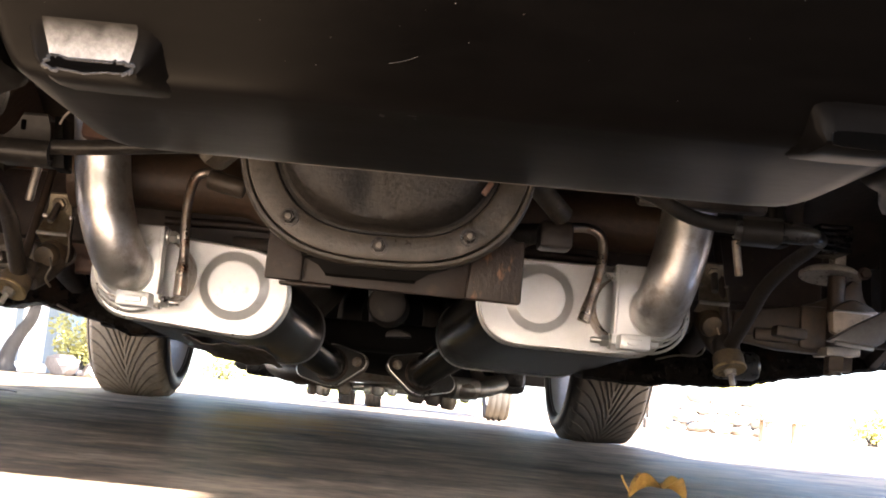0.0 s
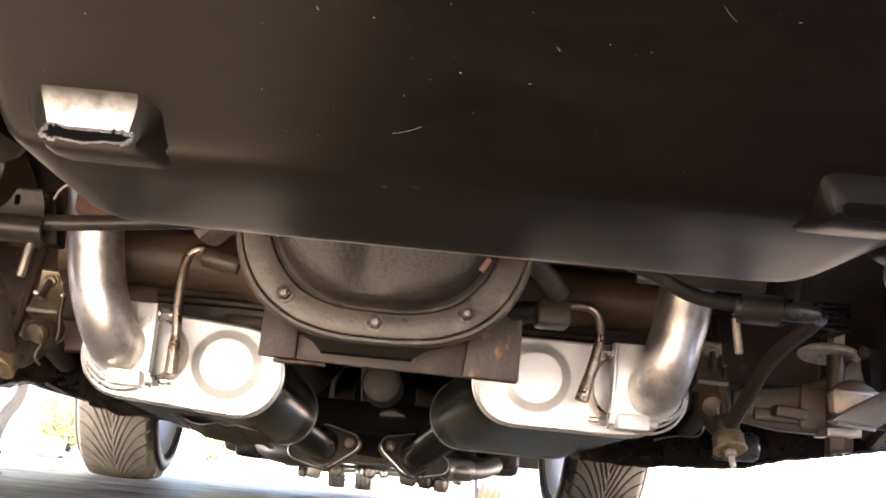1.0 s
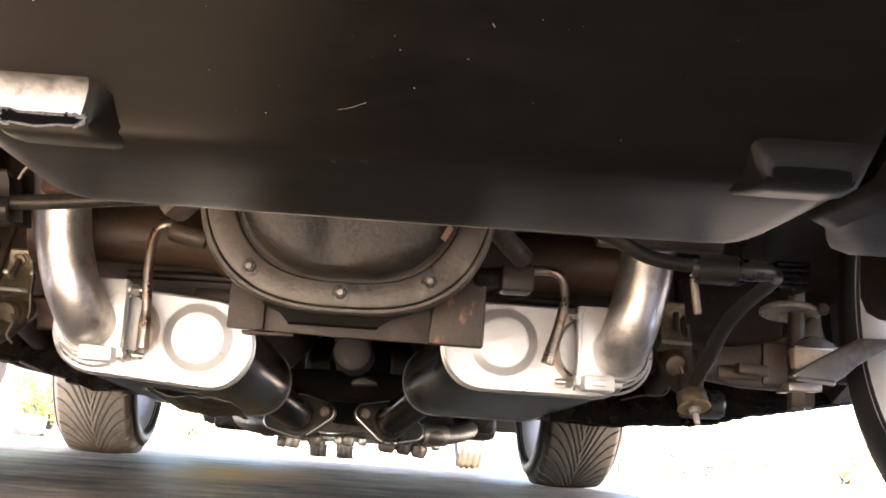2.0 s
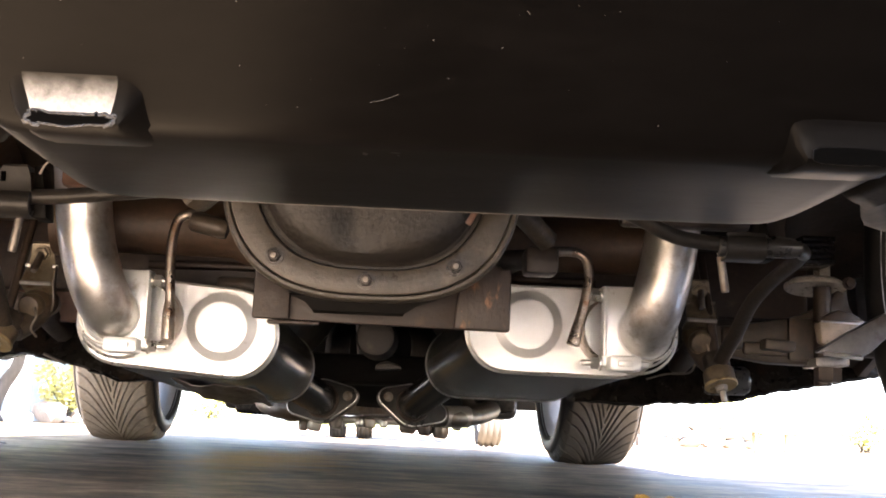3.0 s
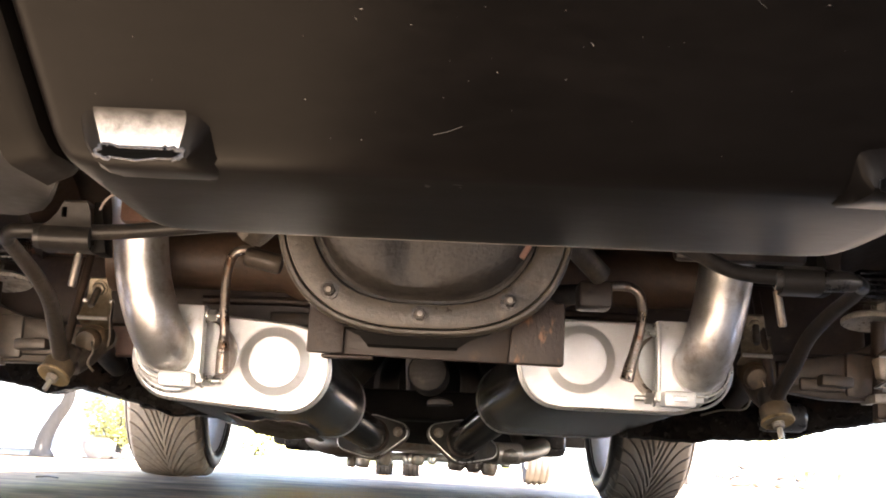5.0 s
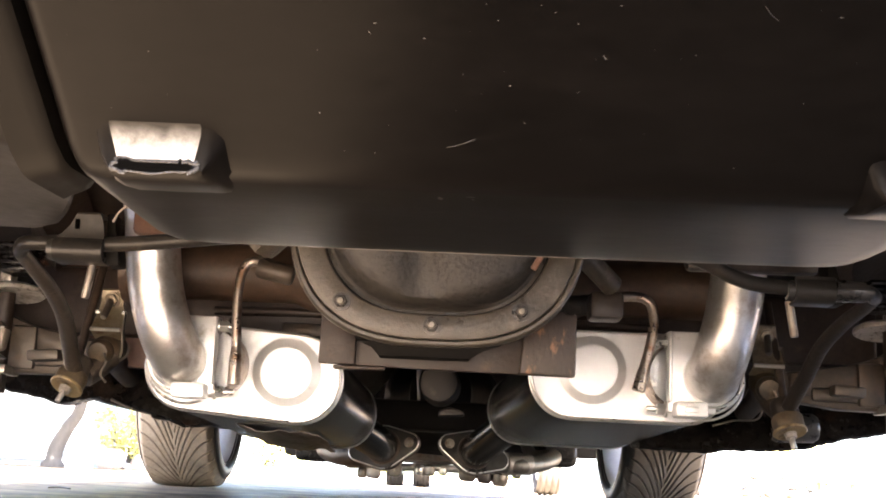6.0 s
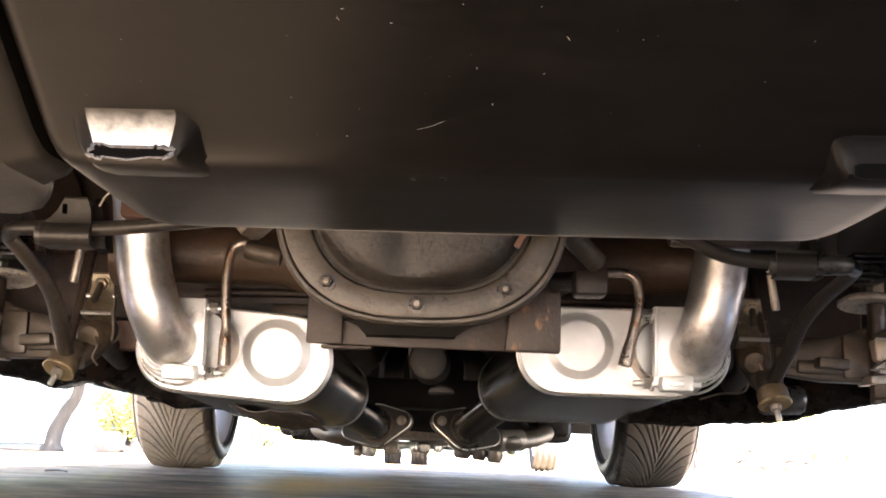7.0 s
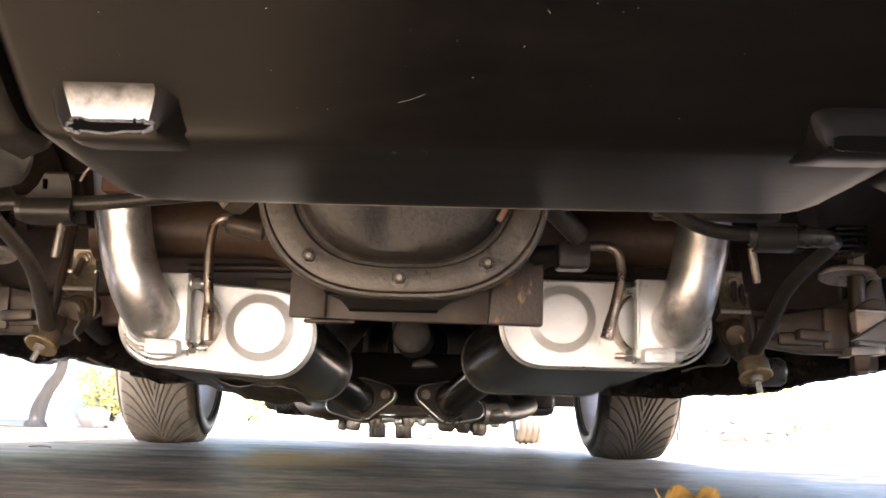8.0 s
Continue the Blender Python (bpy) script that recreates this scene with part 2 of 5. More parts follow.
def concrete():
    """Worn, foot-polished driveway concrete with oil-dark patches and one rusty stain."""
    m = mat("driveway_concrete", (0.028, 0.021, 0.015), (0.37, 0.285, 0.200), 0.52, 0, 8, 30, 0.5, 0.14, stretch=(0.9, 1.1, 1), dirt=(0.055, 0.043, 0.032), dirt_scale=3.4, dirt_at=0.54, speck=(0.34, 0.30, 0.25), speck_scale=45, speck_size=0.12, bump_dist=0.004)
    n, l = m.node_tree.nodes, m.node_tree.links
    bsdf = n["Principled BSDF"]
    old = bsdf.inputs["Base Color"].links[0].from_socket
    tc = n.new("ShaderNodeTexCoord")
    mp = n.new("ShaderNodeMapping")
    mp.inputs["Location"].default_value = (-STAIN[0] * 6.5, -STAIN[1] * 1.3, 0)
    mp.inputs["Scale"].default_value = (6.5, 1.3, 1)
    l.new(tc.outputs["Object"], mp.inputs["Vector"])
    ln = n.new("ShaderNodeVectorMath")
    ln.operation = "LENGTH"
    l.new(mp.outputs[0], ln.inputs[0])
    nz = n.new("ShaderNodeTexNoise")
    nz.inputs["Scale"].default_value, nz.inputs["Detail"].default_value = 9.0, 6.0
    l.new(tc.outputs["Object"], nz.inputs["Vector"])
    ad = n.new("ShaderNodeMath")
    ad.operation = "MULTIPLY_ADD"
    ad.inputs[1].default_value = 1.6
    l.new(nz.outputs["Fac"], ad.inputs[0])
    l.new(ln.outputs["Value"], ad.inputs[2])
    mr = n.new("ShaderNodeMapRange")
    mr.inputs["From Min"].default_value, mr.inputs["From Max"].default_value = 2.0, 1.1
    mr.inputs["To Max"].default_value = 0.9
    l.new(ad.outputs[0], mr.inputs["Value"])
    mx = n.new("ShaderNodeMix")
    mx.data_type = "RGBA"
    mx.inputs["B"].default_value = (0.36, 0.185, 0.035, 1)
    l.new(mr.outputs[0], mx.inputs["Factor"])
    l.new(old, mx.inputs["A"])
    l.new(mx.outputs["Result"], bsdf.inputs["Base Color"])
    return m


STAIN = (-0.22, 2.50)
M["ground"] = concrete()


def fade_face_light(m):
    """Fades the dusty grey unevenly to black towards the upper edge, painting in the light's falloff."""
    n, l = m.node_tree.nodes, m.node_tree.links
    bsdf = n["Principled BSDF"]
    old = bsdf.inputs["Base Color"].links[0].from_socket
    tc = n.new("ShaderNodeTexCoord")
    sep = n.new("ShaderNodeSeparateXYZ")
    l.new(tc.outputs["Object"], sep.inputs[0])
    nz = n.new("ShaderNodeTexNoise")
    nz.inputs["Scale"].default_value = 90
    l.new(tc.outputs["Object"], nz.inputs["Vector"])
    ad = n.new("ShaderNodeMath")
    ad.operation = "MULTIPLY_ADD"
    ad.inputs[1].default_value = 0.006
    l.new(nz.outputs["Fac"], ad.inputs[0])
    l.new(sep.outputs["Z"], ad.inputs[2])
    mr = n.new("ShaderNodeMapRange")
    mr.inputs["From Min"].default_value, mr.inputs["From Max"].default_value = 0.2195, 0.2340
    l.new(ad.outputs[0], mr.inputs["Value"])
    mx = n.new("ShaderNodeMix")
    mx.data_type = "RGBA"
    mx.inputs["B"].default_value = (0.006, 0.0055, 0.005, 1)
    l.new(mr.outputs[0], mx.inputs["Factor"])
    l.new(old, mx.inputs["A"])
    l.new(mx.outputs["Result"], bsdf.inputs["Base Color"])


fade_face_light(M["boss"])
fade_face_light(M["bossr"])
M["tub"].node_tree.nodes["Principled BSDF"].inputs["Specular IOR Level"].default_value = 0.041
M["panel"].node_tree.nodes["Principled BSDF"].inputs["Specular IOR Level"].default_value = 0.035
M["satin"].node_tree.nodes["Principled BSDF"].inputs["Specular IOR Level"].default_value = 0.3
M["chassis"].node_tree.nodes["Principled BSDF"].inputs["Specular IOR Level"].default_value = 0.1
M["void"].node_tree.nodes["Principled BSDF"].inputs["Specular IOR Level"].default_value = 0.02
M["ground"].node_tree.nodes["Principled BSDF"].inputs["Specular IOR Level"].default_value = 0.022
M["oilyblack"].node_tree.nodes["Principled BSDF"].inputs["Specular IOR Level"].default_value = 0.25
M["boss"].node_tree.nodes["Principled BSDF"].inputs["Specular IOR Level"].default_value = 0.15


# ---- building tools ----
C = Vector((0.0, 2.3, 0.0))


def link(name, bm, material, smooth=True):
    me = bpy.data.meshes.new(name)
    bmesh.ops.recalc_face_normals(bm, faces=bm.faces)
    bm.to_mesh(me)
    bm.free()
    if material:
        me.materials.append(material)
    if smooth:
        me.shade_smooth()
        me.set_sharp_from_angle(angle=radians(38))
    return new(name, me)


def part(name, bm, material, parent, label="", smooth=True):
    """A bmesh in world coordinates as one mesh object under a thing or a part."""
    ob = link(name, bm, material, smooth)
    ob.parent = parent
    if parent.type == "EMPTY":
        ob.location = -parent.location
    if label:
        ob["label"] = label
    return ob


def thing(name, label, category, at=(0, 0, 0), group="", kind=""):
    e = new(name)
    e.empty_display_size = 0.1
    e.location = at
    return tagged(e, label, category, group, kind)


def smooth_path(pts, per=6):
    pts = [Vector(p) for p in pts]
    ext = [2 * pts[0] - pts[1]] + pts + [2 * pts[-1] - pts[-2]]
    out = []
    for i in range(1, len(ext) - 2):
        p0, p1, p2, p3 = ext[i - 1:i + 3]
        for k in range(per):
            t = k / per
            out.append(0.5 * ((2 * p1) + (p2 - p0) * t + (2 * p0 - 5 * p1 + 4 * p2 - p3) * t * t + (3 * p1 - p0 - 3 * p2 + p3) * t ** 3))
    return out + [pts[-1]]


def sweep(pts, radius, seg=16, per=6, caps=True, bm=None, flat=(1.0, 1.0)):
    """A round bar or pipe along a smooth path; radius may be a function of 0..1."""
    bm = bm or bmesh.new()
    path = smooth_path(pts, per) if per > 1 else [Vector(p) for p in pts]
    rings = []
    side = None
    for i, p in enumerate(path):
        d = (path[min(i + 1, len(path) - 1)] - path[max(i - 1, 0)]).normalized()
        if side is None:
            ref = Vector((0, 0, 1)) if abs(d.z) < 0.9 else Vector((1, 0, 0))
            side = d.cross(ref).normalized()
        side = (side - d * side.dot(d)).normalized()
        up = d.cross(side)
        r = radius(i / (len(path) - 1)) if callable(radius) else radius
        rings.append([bm.verts.new(p + (side * math.cos(a) * flat[0] + up * math.sin(a) * flat[1]) * r) for a in (2 * math.pi * k / seg for k in range(seg))])
    for a, b in zip(rings, rings[1:]):
        for k in range(seg):
            bm.faces.new((a[k], a[(k + 1) % seg], b[(k + 1) % seg], b[k]))
    if caps:
        bm.faces.new(rings[0][::-1])
        bm.faces.new(rings[-1])
    return bm


def lathe(profile, at, axis=(0, 1, 0), seg=24, bm=None):
    """Turns (radius, along) rows round an axis through at."""
    bm = bm or bmesh.new()
    d = Vector(axis).normalized()
    ref = Vector((0, 0, 1)) if abs(d.z) < 0.9 else Vector((1, 0, 0))
    u = d.cross(ref).normalized()
    v = d.cross(u)
    at = Vector(at)
    rings = []
    for r, h in profile:
        if r < 1e-6:
            rings.append([bm.verts.new(at + d * h)])
        else:
            rings.append([bm.verts.new(at + d * h + (u * math.cos(a) + v * math.sin(a)) * r) for a in (2 * math.pi * k / seg for k in range(seg))])
    for a, b in zip(rings, rings[1:]):
        for k in range(seg):
            j = (k + 1) % seg
            if len(a) == 1 and len(b) > 1:
                bm.faces.new((a[0], b[j], b[k]))
            elif len(b) == 1 and len(a) > 1:
                bm.faces.new((a[k], a[j], b[0]))
            elif len(a) > 1:
                bm.faces.new((a[k], a[j], b[j], b[k]))
    return bm


def box(lo, hi, bevel=0.002, bm=None, turn=None, segs=2):
    """A bevelled block between two corners, turned about its middle if asked."""
    b = bmesh.new()
    lo, hi = Vector(lo), Vector(hi)
    bmesh.ops.create_cube(b, size=1.0)
    mid = (lo + hi) / 2
    bmesh.ops.scale(b, vec=hi - lo, verts=b.verts)
    if bevel:
        bmesh.ops.bevel(b, geom=list(b.edges), offset=bevel, segments=segs, affect="EDGES", profile=0.5)
    m = Matrix.Translation(mid)
    if turn:
        m = m @ Euler([radians(a) for a in turn]).to_matrix().to_4x4()
    bmesh.ops.transform(b, matrix=m, verts=b.verts)
    if bm is None:
        return b
    return merge(bm, b)


def merge(bm, other):
    me = bpy.data.meshes.new("tmp")
    other.to_mesh(me)
    other.free()
    bm.from_mesh(me)
    bpy.data.meshes.remove(me)
    return bm


def hexbolt(at, axis, r, h, bm=None, washer=1.5, stud=0.0):
    """A hexagon head on a washer, with a stud end if asked; it sits on at and points along axis."""
    bm = bm or bmesh.new()
    wr = r * washer
    lathe([(0, 0), (wr, 0), (wr, h * 0.22), (r * 0.9, h * 0.24)], at, axis, 20, bm)
    lathe([(r * 0.98, h * 0.22), (r, h * 0.3), (r, h * 0.9), (r * 0.86, h), (0, h)], at, axis, 6, bm)
    if stud:
        lathe([(r * 0.5, h), (r * 0.5, h + stud * 0.9), (r * 0.38, h + stud), (0, h + stud)], at, axis, 10, bm)
    return bm


def grid(nx, ny, f, bm=None, closed=False):
    bm = bm or bmesh.new()
    v = [[bm.verts.new(f(i / (nx - 1), j / (ny - 1))) for i in range(nx)] for j in range(ny)]
    for j in range(ny - 1):
        for i in range(nx - 1):
            bm.faces.new((v[j][i], v[j][i + 1], v[j + 1][i + 1], v[j + 1][i]))
    return bm


def sheet(rows, thick, cols=5):
    """Bent sheet metal: rows of (x left, x right, y, z) joined across, with a thickness."""
    bm = bmesh.new()
    vs = [[bm.verts.new((xl + (xr - xl) * k / (cols - 1), y, z)) for k in range(cols)] for xl, xr, y, z in rows]
    for a, b in zip(vs, vs[1:]):
        for k in range(cols - 1):
            bm.faces.new((a[k], a[k + 1], b[k + 1], b[k]))
    bmesh.ops.recalc_face_normals(bm, faces=bm.faces)
    bmesh.ops.solidify(bm, geom=list(bm.faces), thickness=thick)
    return bm


def slab(outline, y0, y1, bevel=0.002):
    """A plate cut to an outline of (x, z), from y0 to y1, with eased edges."""
    bm = bmesh.new()
    fr = [[bm.verts.new((x, y, z)) for x, z in outline] for y in (y0, y1)]
    n = len(outline)
    bm.faces.new(fr[0])
    bm.faces.new(fr[1][::-1])
    for q in range(n):
        bm.faces.new((fr[0][q], fr[0][(q + 1) % n], fr[1][(q + 1) % n], fr[1][q]))
    bmesh.ops.recalc_face_normals(bm, faces=bm.faces)
    if bevel:
        bmesh.ops.bevel(bm, geom=list(bm.edges), offset=bevel, segments=2, affect="EDGES", profile=0.5)
    return bm


def interp(x, rows):
    for (a, va), (b, vb) in zip(rows, rows[1:]):
        if x <= b:
            return va + (vb - va) * max(0.0, (x - a)) / (b - a)
    return rows[-1][1]


# ---- ground ----
def ground_z(x, y):
    """The drive leans a little to one side near the car."""
    near = min(1.0, max(0.0, (7.0 - y) / 1.5), max(0.0, (y + 4.0) / 2.0))
    return -0.0127 * min(max(x - 0.16, -1.2), 0.8) * near


def build_ground():
    g = bmesh.new()
    xs = [-300, -60, -20, -8] + [-4 + 0.5 * i for i in range(17)] + [8, 20, 60, 300]
    ys = [-300, -60, -15] + [-4 + 0.5 * i for i in range(20)] + [10, 20, 60, 400]
    v = [[g.verts.new((x, y, ground_z(x, y))) for x in xs] for y in ys]
    for j in range(len(ys) - 1):
        for i in range(len(xs) - 1):
            g.faces.new((v[j][i], v[j][i + 1], v[j + 1][i + 1], v[j + 1][i]))
    tagged(link("ground", g, M["ground"]), "worn grey concrete driveway with dark oil stains", "ground", kind="structure")


build_ground()


# ---- the car ----
car = thing("car", "low black sports car with new bright exhaust mufflers under its tail", "car", C)


def tub_profile(s):
    """The underside of the spare wheel tub, from the tail forward: (y, z)."""
    rows = [(0.17, 0.400), (0.19, 0.372), (0.25, 0.340), (0.32, 0.2985), (0.38, 0.263), (0.42, 0.2393), (0.448, 0.2226), (0.457, 0.2177),
            (0.464, 0.2152), (0.475, 0.2140), (0.52, 0.2145), (0.57, 0.2155), (0.615, 0.2166), (0.630, 0.2172), (0.641, 0.2178), (0.648, 0.2188), (0.651, 0.2200), (0.653, 0.2240), (0.652, 0.2480)]
    return rows[s] if s < len(rows) else None


TUB_ROWS = 19
TUB_L, TUB_R = -0.168, 0.280


def build_tub():
    """The moulded tub: a sloping tail face, a soft crease and a flat lip with rounded corners and rolled edges."""
    bm = bmesh.new()
    edge = [(0.000, 0.060), (0.000, 0.020), (0.0015, 0.008), (0.005, 0.0025), (0.011, 0.0005), (0.020, 0.0)]
    inner = [0.06, 0.12, 0.18, 0.224, 0.268, 0.328, 0.388]
    rows = []
    for j in range(TUB_ROWS):
        y, z = tub_profile(j)
        cut = 0.0
        if y > 0.618:
            q = min((y - 0.618) / 0.035, 1.0)
            cut = 0.026 * (1 - math.sqrt(max(0.0, 1 - q * q)))
        cols = [(TUB_L + cut + dx, z + dz) for dx, dz in edge]
        cols += [(TUB_L + d, z) for d in inner]
        cols += [(TUB_R - cut - dx, z + dz) for dx, dz in edge[::-1]]
        rows.append([bm.verts.new((x, y, zz)) for x, zz in cols])
    for a, b in zip(rows, rows[1:]):
        for k in range(len(a) - 1):
            bm.faces.new((a[k], a[k + 1], b[k + 1], b[k]))
    tub = part("spare_wheel_tub", bm, M["tub"], car, "scuffed black fibreglass tub under the tail")
    # flat bosses with torn drain slots
    for x0, x1, name in ((-0.143, -0.096, "left"), (0.219, 0.266, "right")):
        b = bmesh.new()
        prof = [(0.425, 0.2375), (0.431, 0.2335), (0.4345, 0.2305), (0.4368, 0.2270), (0.4390, 0.2215), (0.4402, 0.2160), (0.4410, 0.2115), (0.4440, 0.2096), (0.472, 0.2110), (0.494, 0.2143)]
        if name == "right":
            prof[:6] = [(0.425, 0.2380), (0.431, 0.2345), (0.4345, 0.2322), (0.4368, 0.2300), (0.4388, 0.2262), (0.4402, 0.2180)]
        rows = []
        for k, (y, z) in enumerate(prof):
            top = max(0.2155 - 0.594 * (min(y, 0.462) - 0.462), 0.2142)
            flare = 0.004 if k > 6 else 0.0015 * k / 6
            grow = 0.003 if k >= 8 else 0.0
            xs = [(x0 - 0.006 - grow * 0.3, top + 0.001), (x0 - 0.002 - flare * 0.3, z + (top - z) * 0.45), (x0 + 0.002, z), (x0 + 0.012, z), ((x0 + x1) / 2, z - 0.0002),
                  (x1 - 0.012, z), (x1 - 0.002, z), (x1 + 0.003 + flare * 0.3, z + (top - z) * 0.45), (x1 + 0.009 + grow, top + 0.001)]
            rows.append([b.verts.new((x, y, zz)) for x, zz in xs])
        for r0, r1 in zip(rows, rows[1:]):
            for k in range(len(r0) - 1):
                b.faces.new((r0[k], r0[k + 1], r1[k + 1], r1[k]))
        boss = part("boss", b, M["tub"], tub)
        lx, rx = x0 + 0.002, x1 - 0.002
        face = bmesh.new()
        ins = [(0.4255, 0.2375, 0.001), (0.431, 0.2335, 0.0005), (0.4345, 0.2305, 0.0), (0.4368, 0.2270, 0.0005), (0.4390, 0.2215, 0.002), (0.4402, 0.2160, 0.0035), (0.4404, 0.2150, 0.004)]
        if name == "right":
            ins[:6] = [(y, z, i) for (y, z), (_, _, i) in zip(prof[:6], ins[:6])]
        grid(14, 19, lambda u, v: (lambda y, z, i: (lx + i + (rx - lx - 2 * i) * u, y - 0.0004, z))(*[interp(v, [(q / 6, r[k]) for q, r in enumerate(ins)]) for k in range(3)]), face)
        # left face in the lit grey, right face in tub black for its shade
        part("boss_face", face, M["boss"] if name == "left" else M["tub"], boss, "dusty boss face with its light and shade in the colour")
        s = bmesh.new()
        rnd = random.Random(5 if name == "left" else 9)
        wob = 0.0015 if name == "left" else 0.0003
        loop = []
        for k in range(44):
            a = 2 * math.pi * k / 44
            ex = 0.0195 * (abs(math.cos(a)) ** 0.35) * (1 if math.cos(a) > 0 else -1)
            ez = (0.0029 if name == "left" else 0.0036) * (abs(math.sin(a)) ** 0.5) * (1 if math.sin(a) > 0 else -1)
            loop.append(((x0 + x1) / 2 + ex + rnd.uniform(-wob, wob), 0.4398 - 0.0006 * math.sin(a), 0.2128 + ez + rnd.uniform(-wob, wob) * 0.6))
        loop.append(loop[0])
        sweep(loop, (lambda q: 0.0006 + 0.0008 * abs(math.sin(31 * q)) * abs(math.sin(7 * q + 1))) if name == "left" else 0.0004, 6, 1, False, s)
        part("slot_edge", s, M["slot"] if name == "left" else M["tub"], boss, "torn edge of the drain slot")
        # flat black face paints in the darkness inside the slot
        f = bmesh.new()
        f.faces.new([f.verts.new((x, y - 0.0004, z)) for x, y, z in loop[:-1]])
        part("slot", f, M["void"], boss, smooth=False)
    # thin pale bead that paints the highlight along the lip's edge
    s = sweep([(TUB_L + 0.034, 0.6528, 0.2206), (-0.02, 0.6535, 0.2202), (0.12, 0.6535, 0.2202), (TUB_R - 0.034, 0.6528, 0.2206)], 0.0009, 6, 4)
    part("lip_highlight", s, M["chip"], tub, "pale line painting the highlight along the lip")
    # long light scratches on the tail face
    for (xa, ya), (xb, yb), w in (((0.016, 0.4395), (0.029, 0.4345), 0.00014), ((-0.083, 0.3665), (-0.052, 0.3655), 0.00025), ((0.145, 0.366), (0.152, 0.372), 0.00012)):
        zz = lambda y: 0.263 - 0.594 * (y - 0.38) - 0.0003  # noqa: E731
        s = sweep([(xa, ya, zz(ya)), ((xa + xb) / 2, (ya + yb) / 2 + 0.0006, zz((ya + yb) / 2 + 0.0006)), (xb, yb, zz(yb))], w, 5, 4)
        part("scratch", s, M["scuff"], tub)
    rnd = random.Random(77)
    b = bmesh.new()

    def fleck(x, y, a, lx, ly):
        z = interp(y, [tub_profile(k) for k in range(TUB_ROWS - 5)]) - 0.00025
        sl = -0.594 if y < 0.455 else 0.012
        pts = []
        for k in range(7):
            q = 2 * math.pi * k / 7
            dx, dy = math.cos(q) * lx * rnd.uniform(0.6, 1.1), math.sin(q) * ly * rnd.uniform(0.6, 1.1)
            px, py = dx * math.cos(a) - dy * math.sin(a), dx * math.sin(a) + dy * math.cos(a)
            pts.append(b.verts.new((x + px, y + py, z + sl * py)))
        b.faces.new(pts)

    for _ in range(90):
        y = rnd.uniform(0.36, 0.448) if rnd.random() < 0.5 else rnd.uniform(0.478, 0.62)
        x = rnd.gauss(0.03, 0.09)
        if not -0.15 < x < 0.265:
            continue
        if rnd.random() < 0.75 or y > 0.46:
            r = rnd.uniform(0.00012, 0.00034)
            fleck(x, y, rnd.uniform(0, 3), r, r)
        else:
            fleck(x, y, rnd.gauss(0, 0.4), rnd.uniform(0.0006, 0.0016), rnd.uniform(0.0001, 0.00022))
    part("paint_chips", b, M["chip"], tub, "small pale chips and nicks in the paint", smooth=False)["kind"] = "stuff"
    for x, y, a, lx, ly in ((0.0135, 0.4845, 1.5, 0.0045, 0.0016), (0.0285, 0.4790, 0.2, 0.0030, 0.0012), (0.0300, 0.4845, 1.2, 0.0016, 0.0008)):
        b = bmesh.new()
        fleck(x, y, a, lx, ly)
        part("scuff", b, M["scuff"], tub, "dull grey scuff mark", smooth=False)
    return tub


build_tub()


def build_side_panel(sign):
    """The tail panel beside the tub, with a notch cut out of its inner corner."""
    mid = 0.056

    def ends(d):
        return interp(d, [(0.0, 0.560), (0.0215, 0.575), (0.0245, 0.583), (0.041, 0.628), (0.070, 0.697), (0.105, 0.735), (0.2, 0.750), (0.7, 0.76)])

    ds = [-0.0001, 0.0, 0.003, 0.008, 0.014, 0.0205, 0.0222, 0.0232, 0.0245, 0.027, 0.034, 0.046, 0.058, 0.075, 0.10, 0.16, 0.25, 0.36, 0.48, 0.56, 0.60]
    bm = bmesh.new()
    rows = []
    for d in ds:
        x = mid + sign * (0.2268 + d)
        sag = 0.03 * max(0.0, (d - 0.3) / 0.3) ** 2 + min(0.06 * max(0.0, d - 0.018), 0.030)
        e = ends(d) - ((0.045 if d < 0.0235 else 0.030) if sign < 0 else 0.0)
        tilt = 0.008 if d > 0.024 else 0.0
        lift = 0.014 if d > 0.024 else 0.0
        col = []
        # a shallow rolled shoulder runs along the inner edge
        roll = -0.0035 * math.exp(-((d - 0.024) / 0.010) ** 2) + (0.060 if d < 0 else 0.004 if d == 0 else 0.001 if d < 0.004 else 0) + (0.007 if 0.0215 < d < 0.0240 else 0)
        for y, z in [(0.17, 0.40), (0.19, 0.372), (0.25, 0.340), (0.32, 0.2985), (0.38, 0.263), (0.42, 0.2393), (0.448, 0.2226), (0.464, 0.2165), (0.475, 0.2155)]:
            col.append((x, y, z + roll + sag + lift))
        for q in (0.25, 0.5, 0.75, 0.94, 1.0):
            y = 0.475 + (e - 0.475) * q
            col.append((x, y, 0.2155 + (0.003 + tilt) * q + lift * (1 - q) + (0.003 if q == 1.0 else 0) + roll + sag))
        col.append((x, e + 0.001, 0.245 + sag))
        rows.append([bm.verts.new(p) for p in col])
    for a, b in zip(rows, rows[1:]):
        for k in range(len(a) - 1):
            bm.faces.new((a[k], a[k + 1], b[k + 1], b[k]))
    part("tail_panel", bm, M["panel"], car, "black fibreglass tail panel beside the tub")


build_side_panel(-1)
build_side_panel(1)


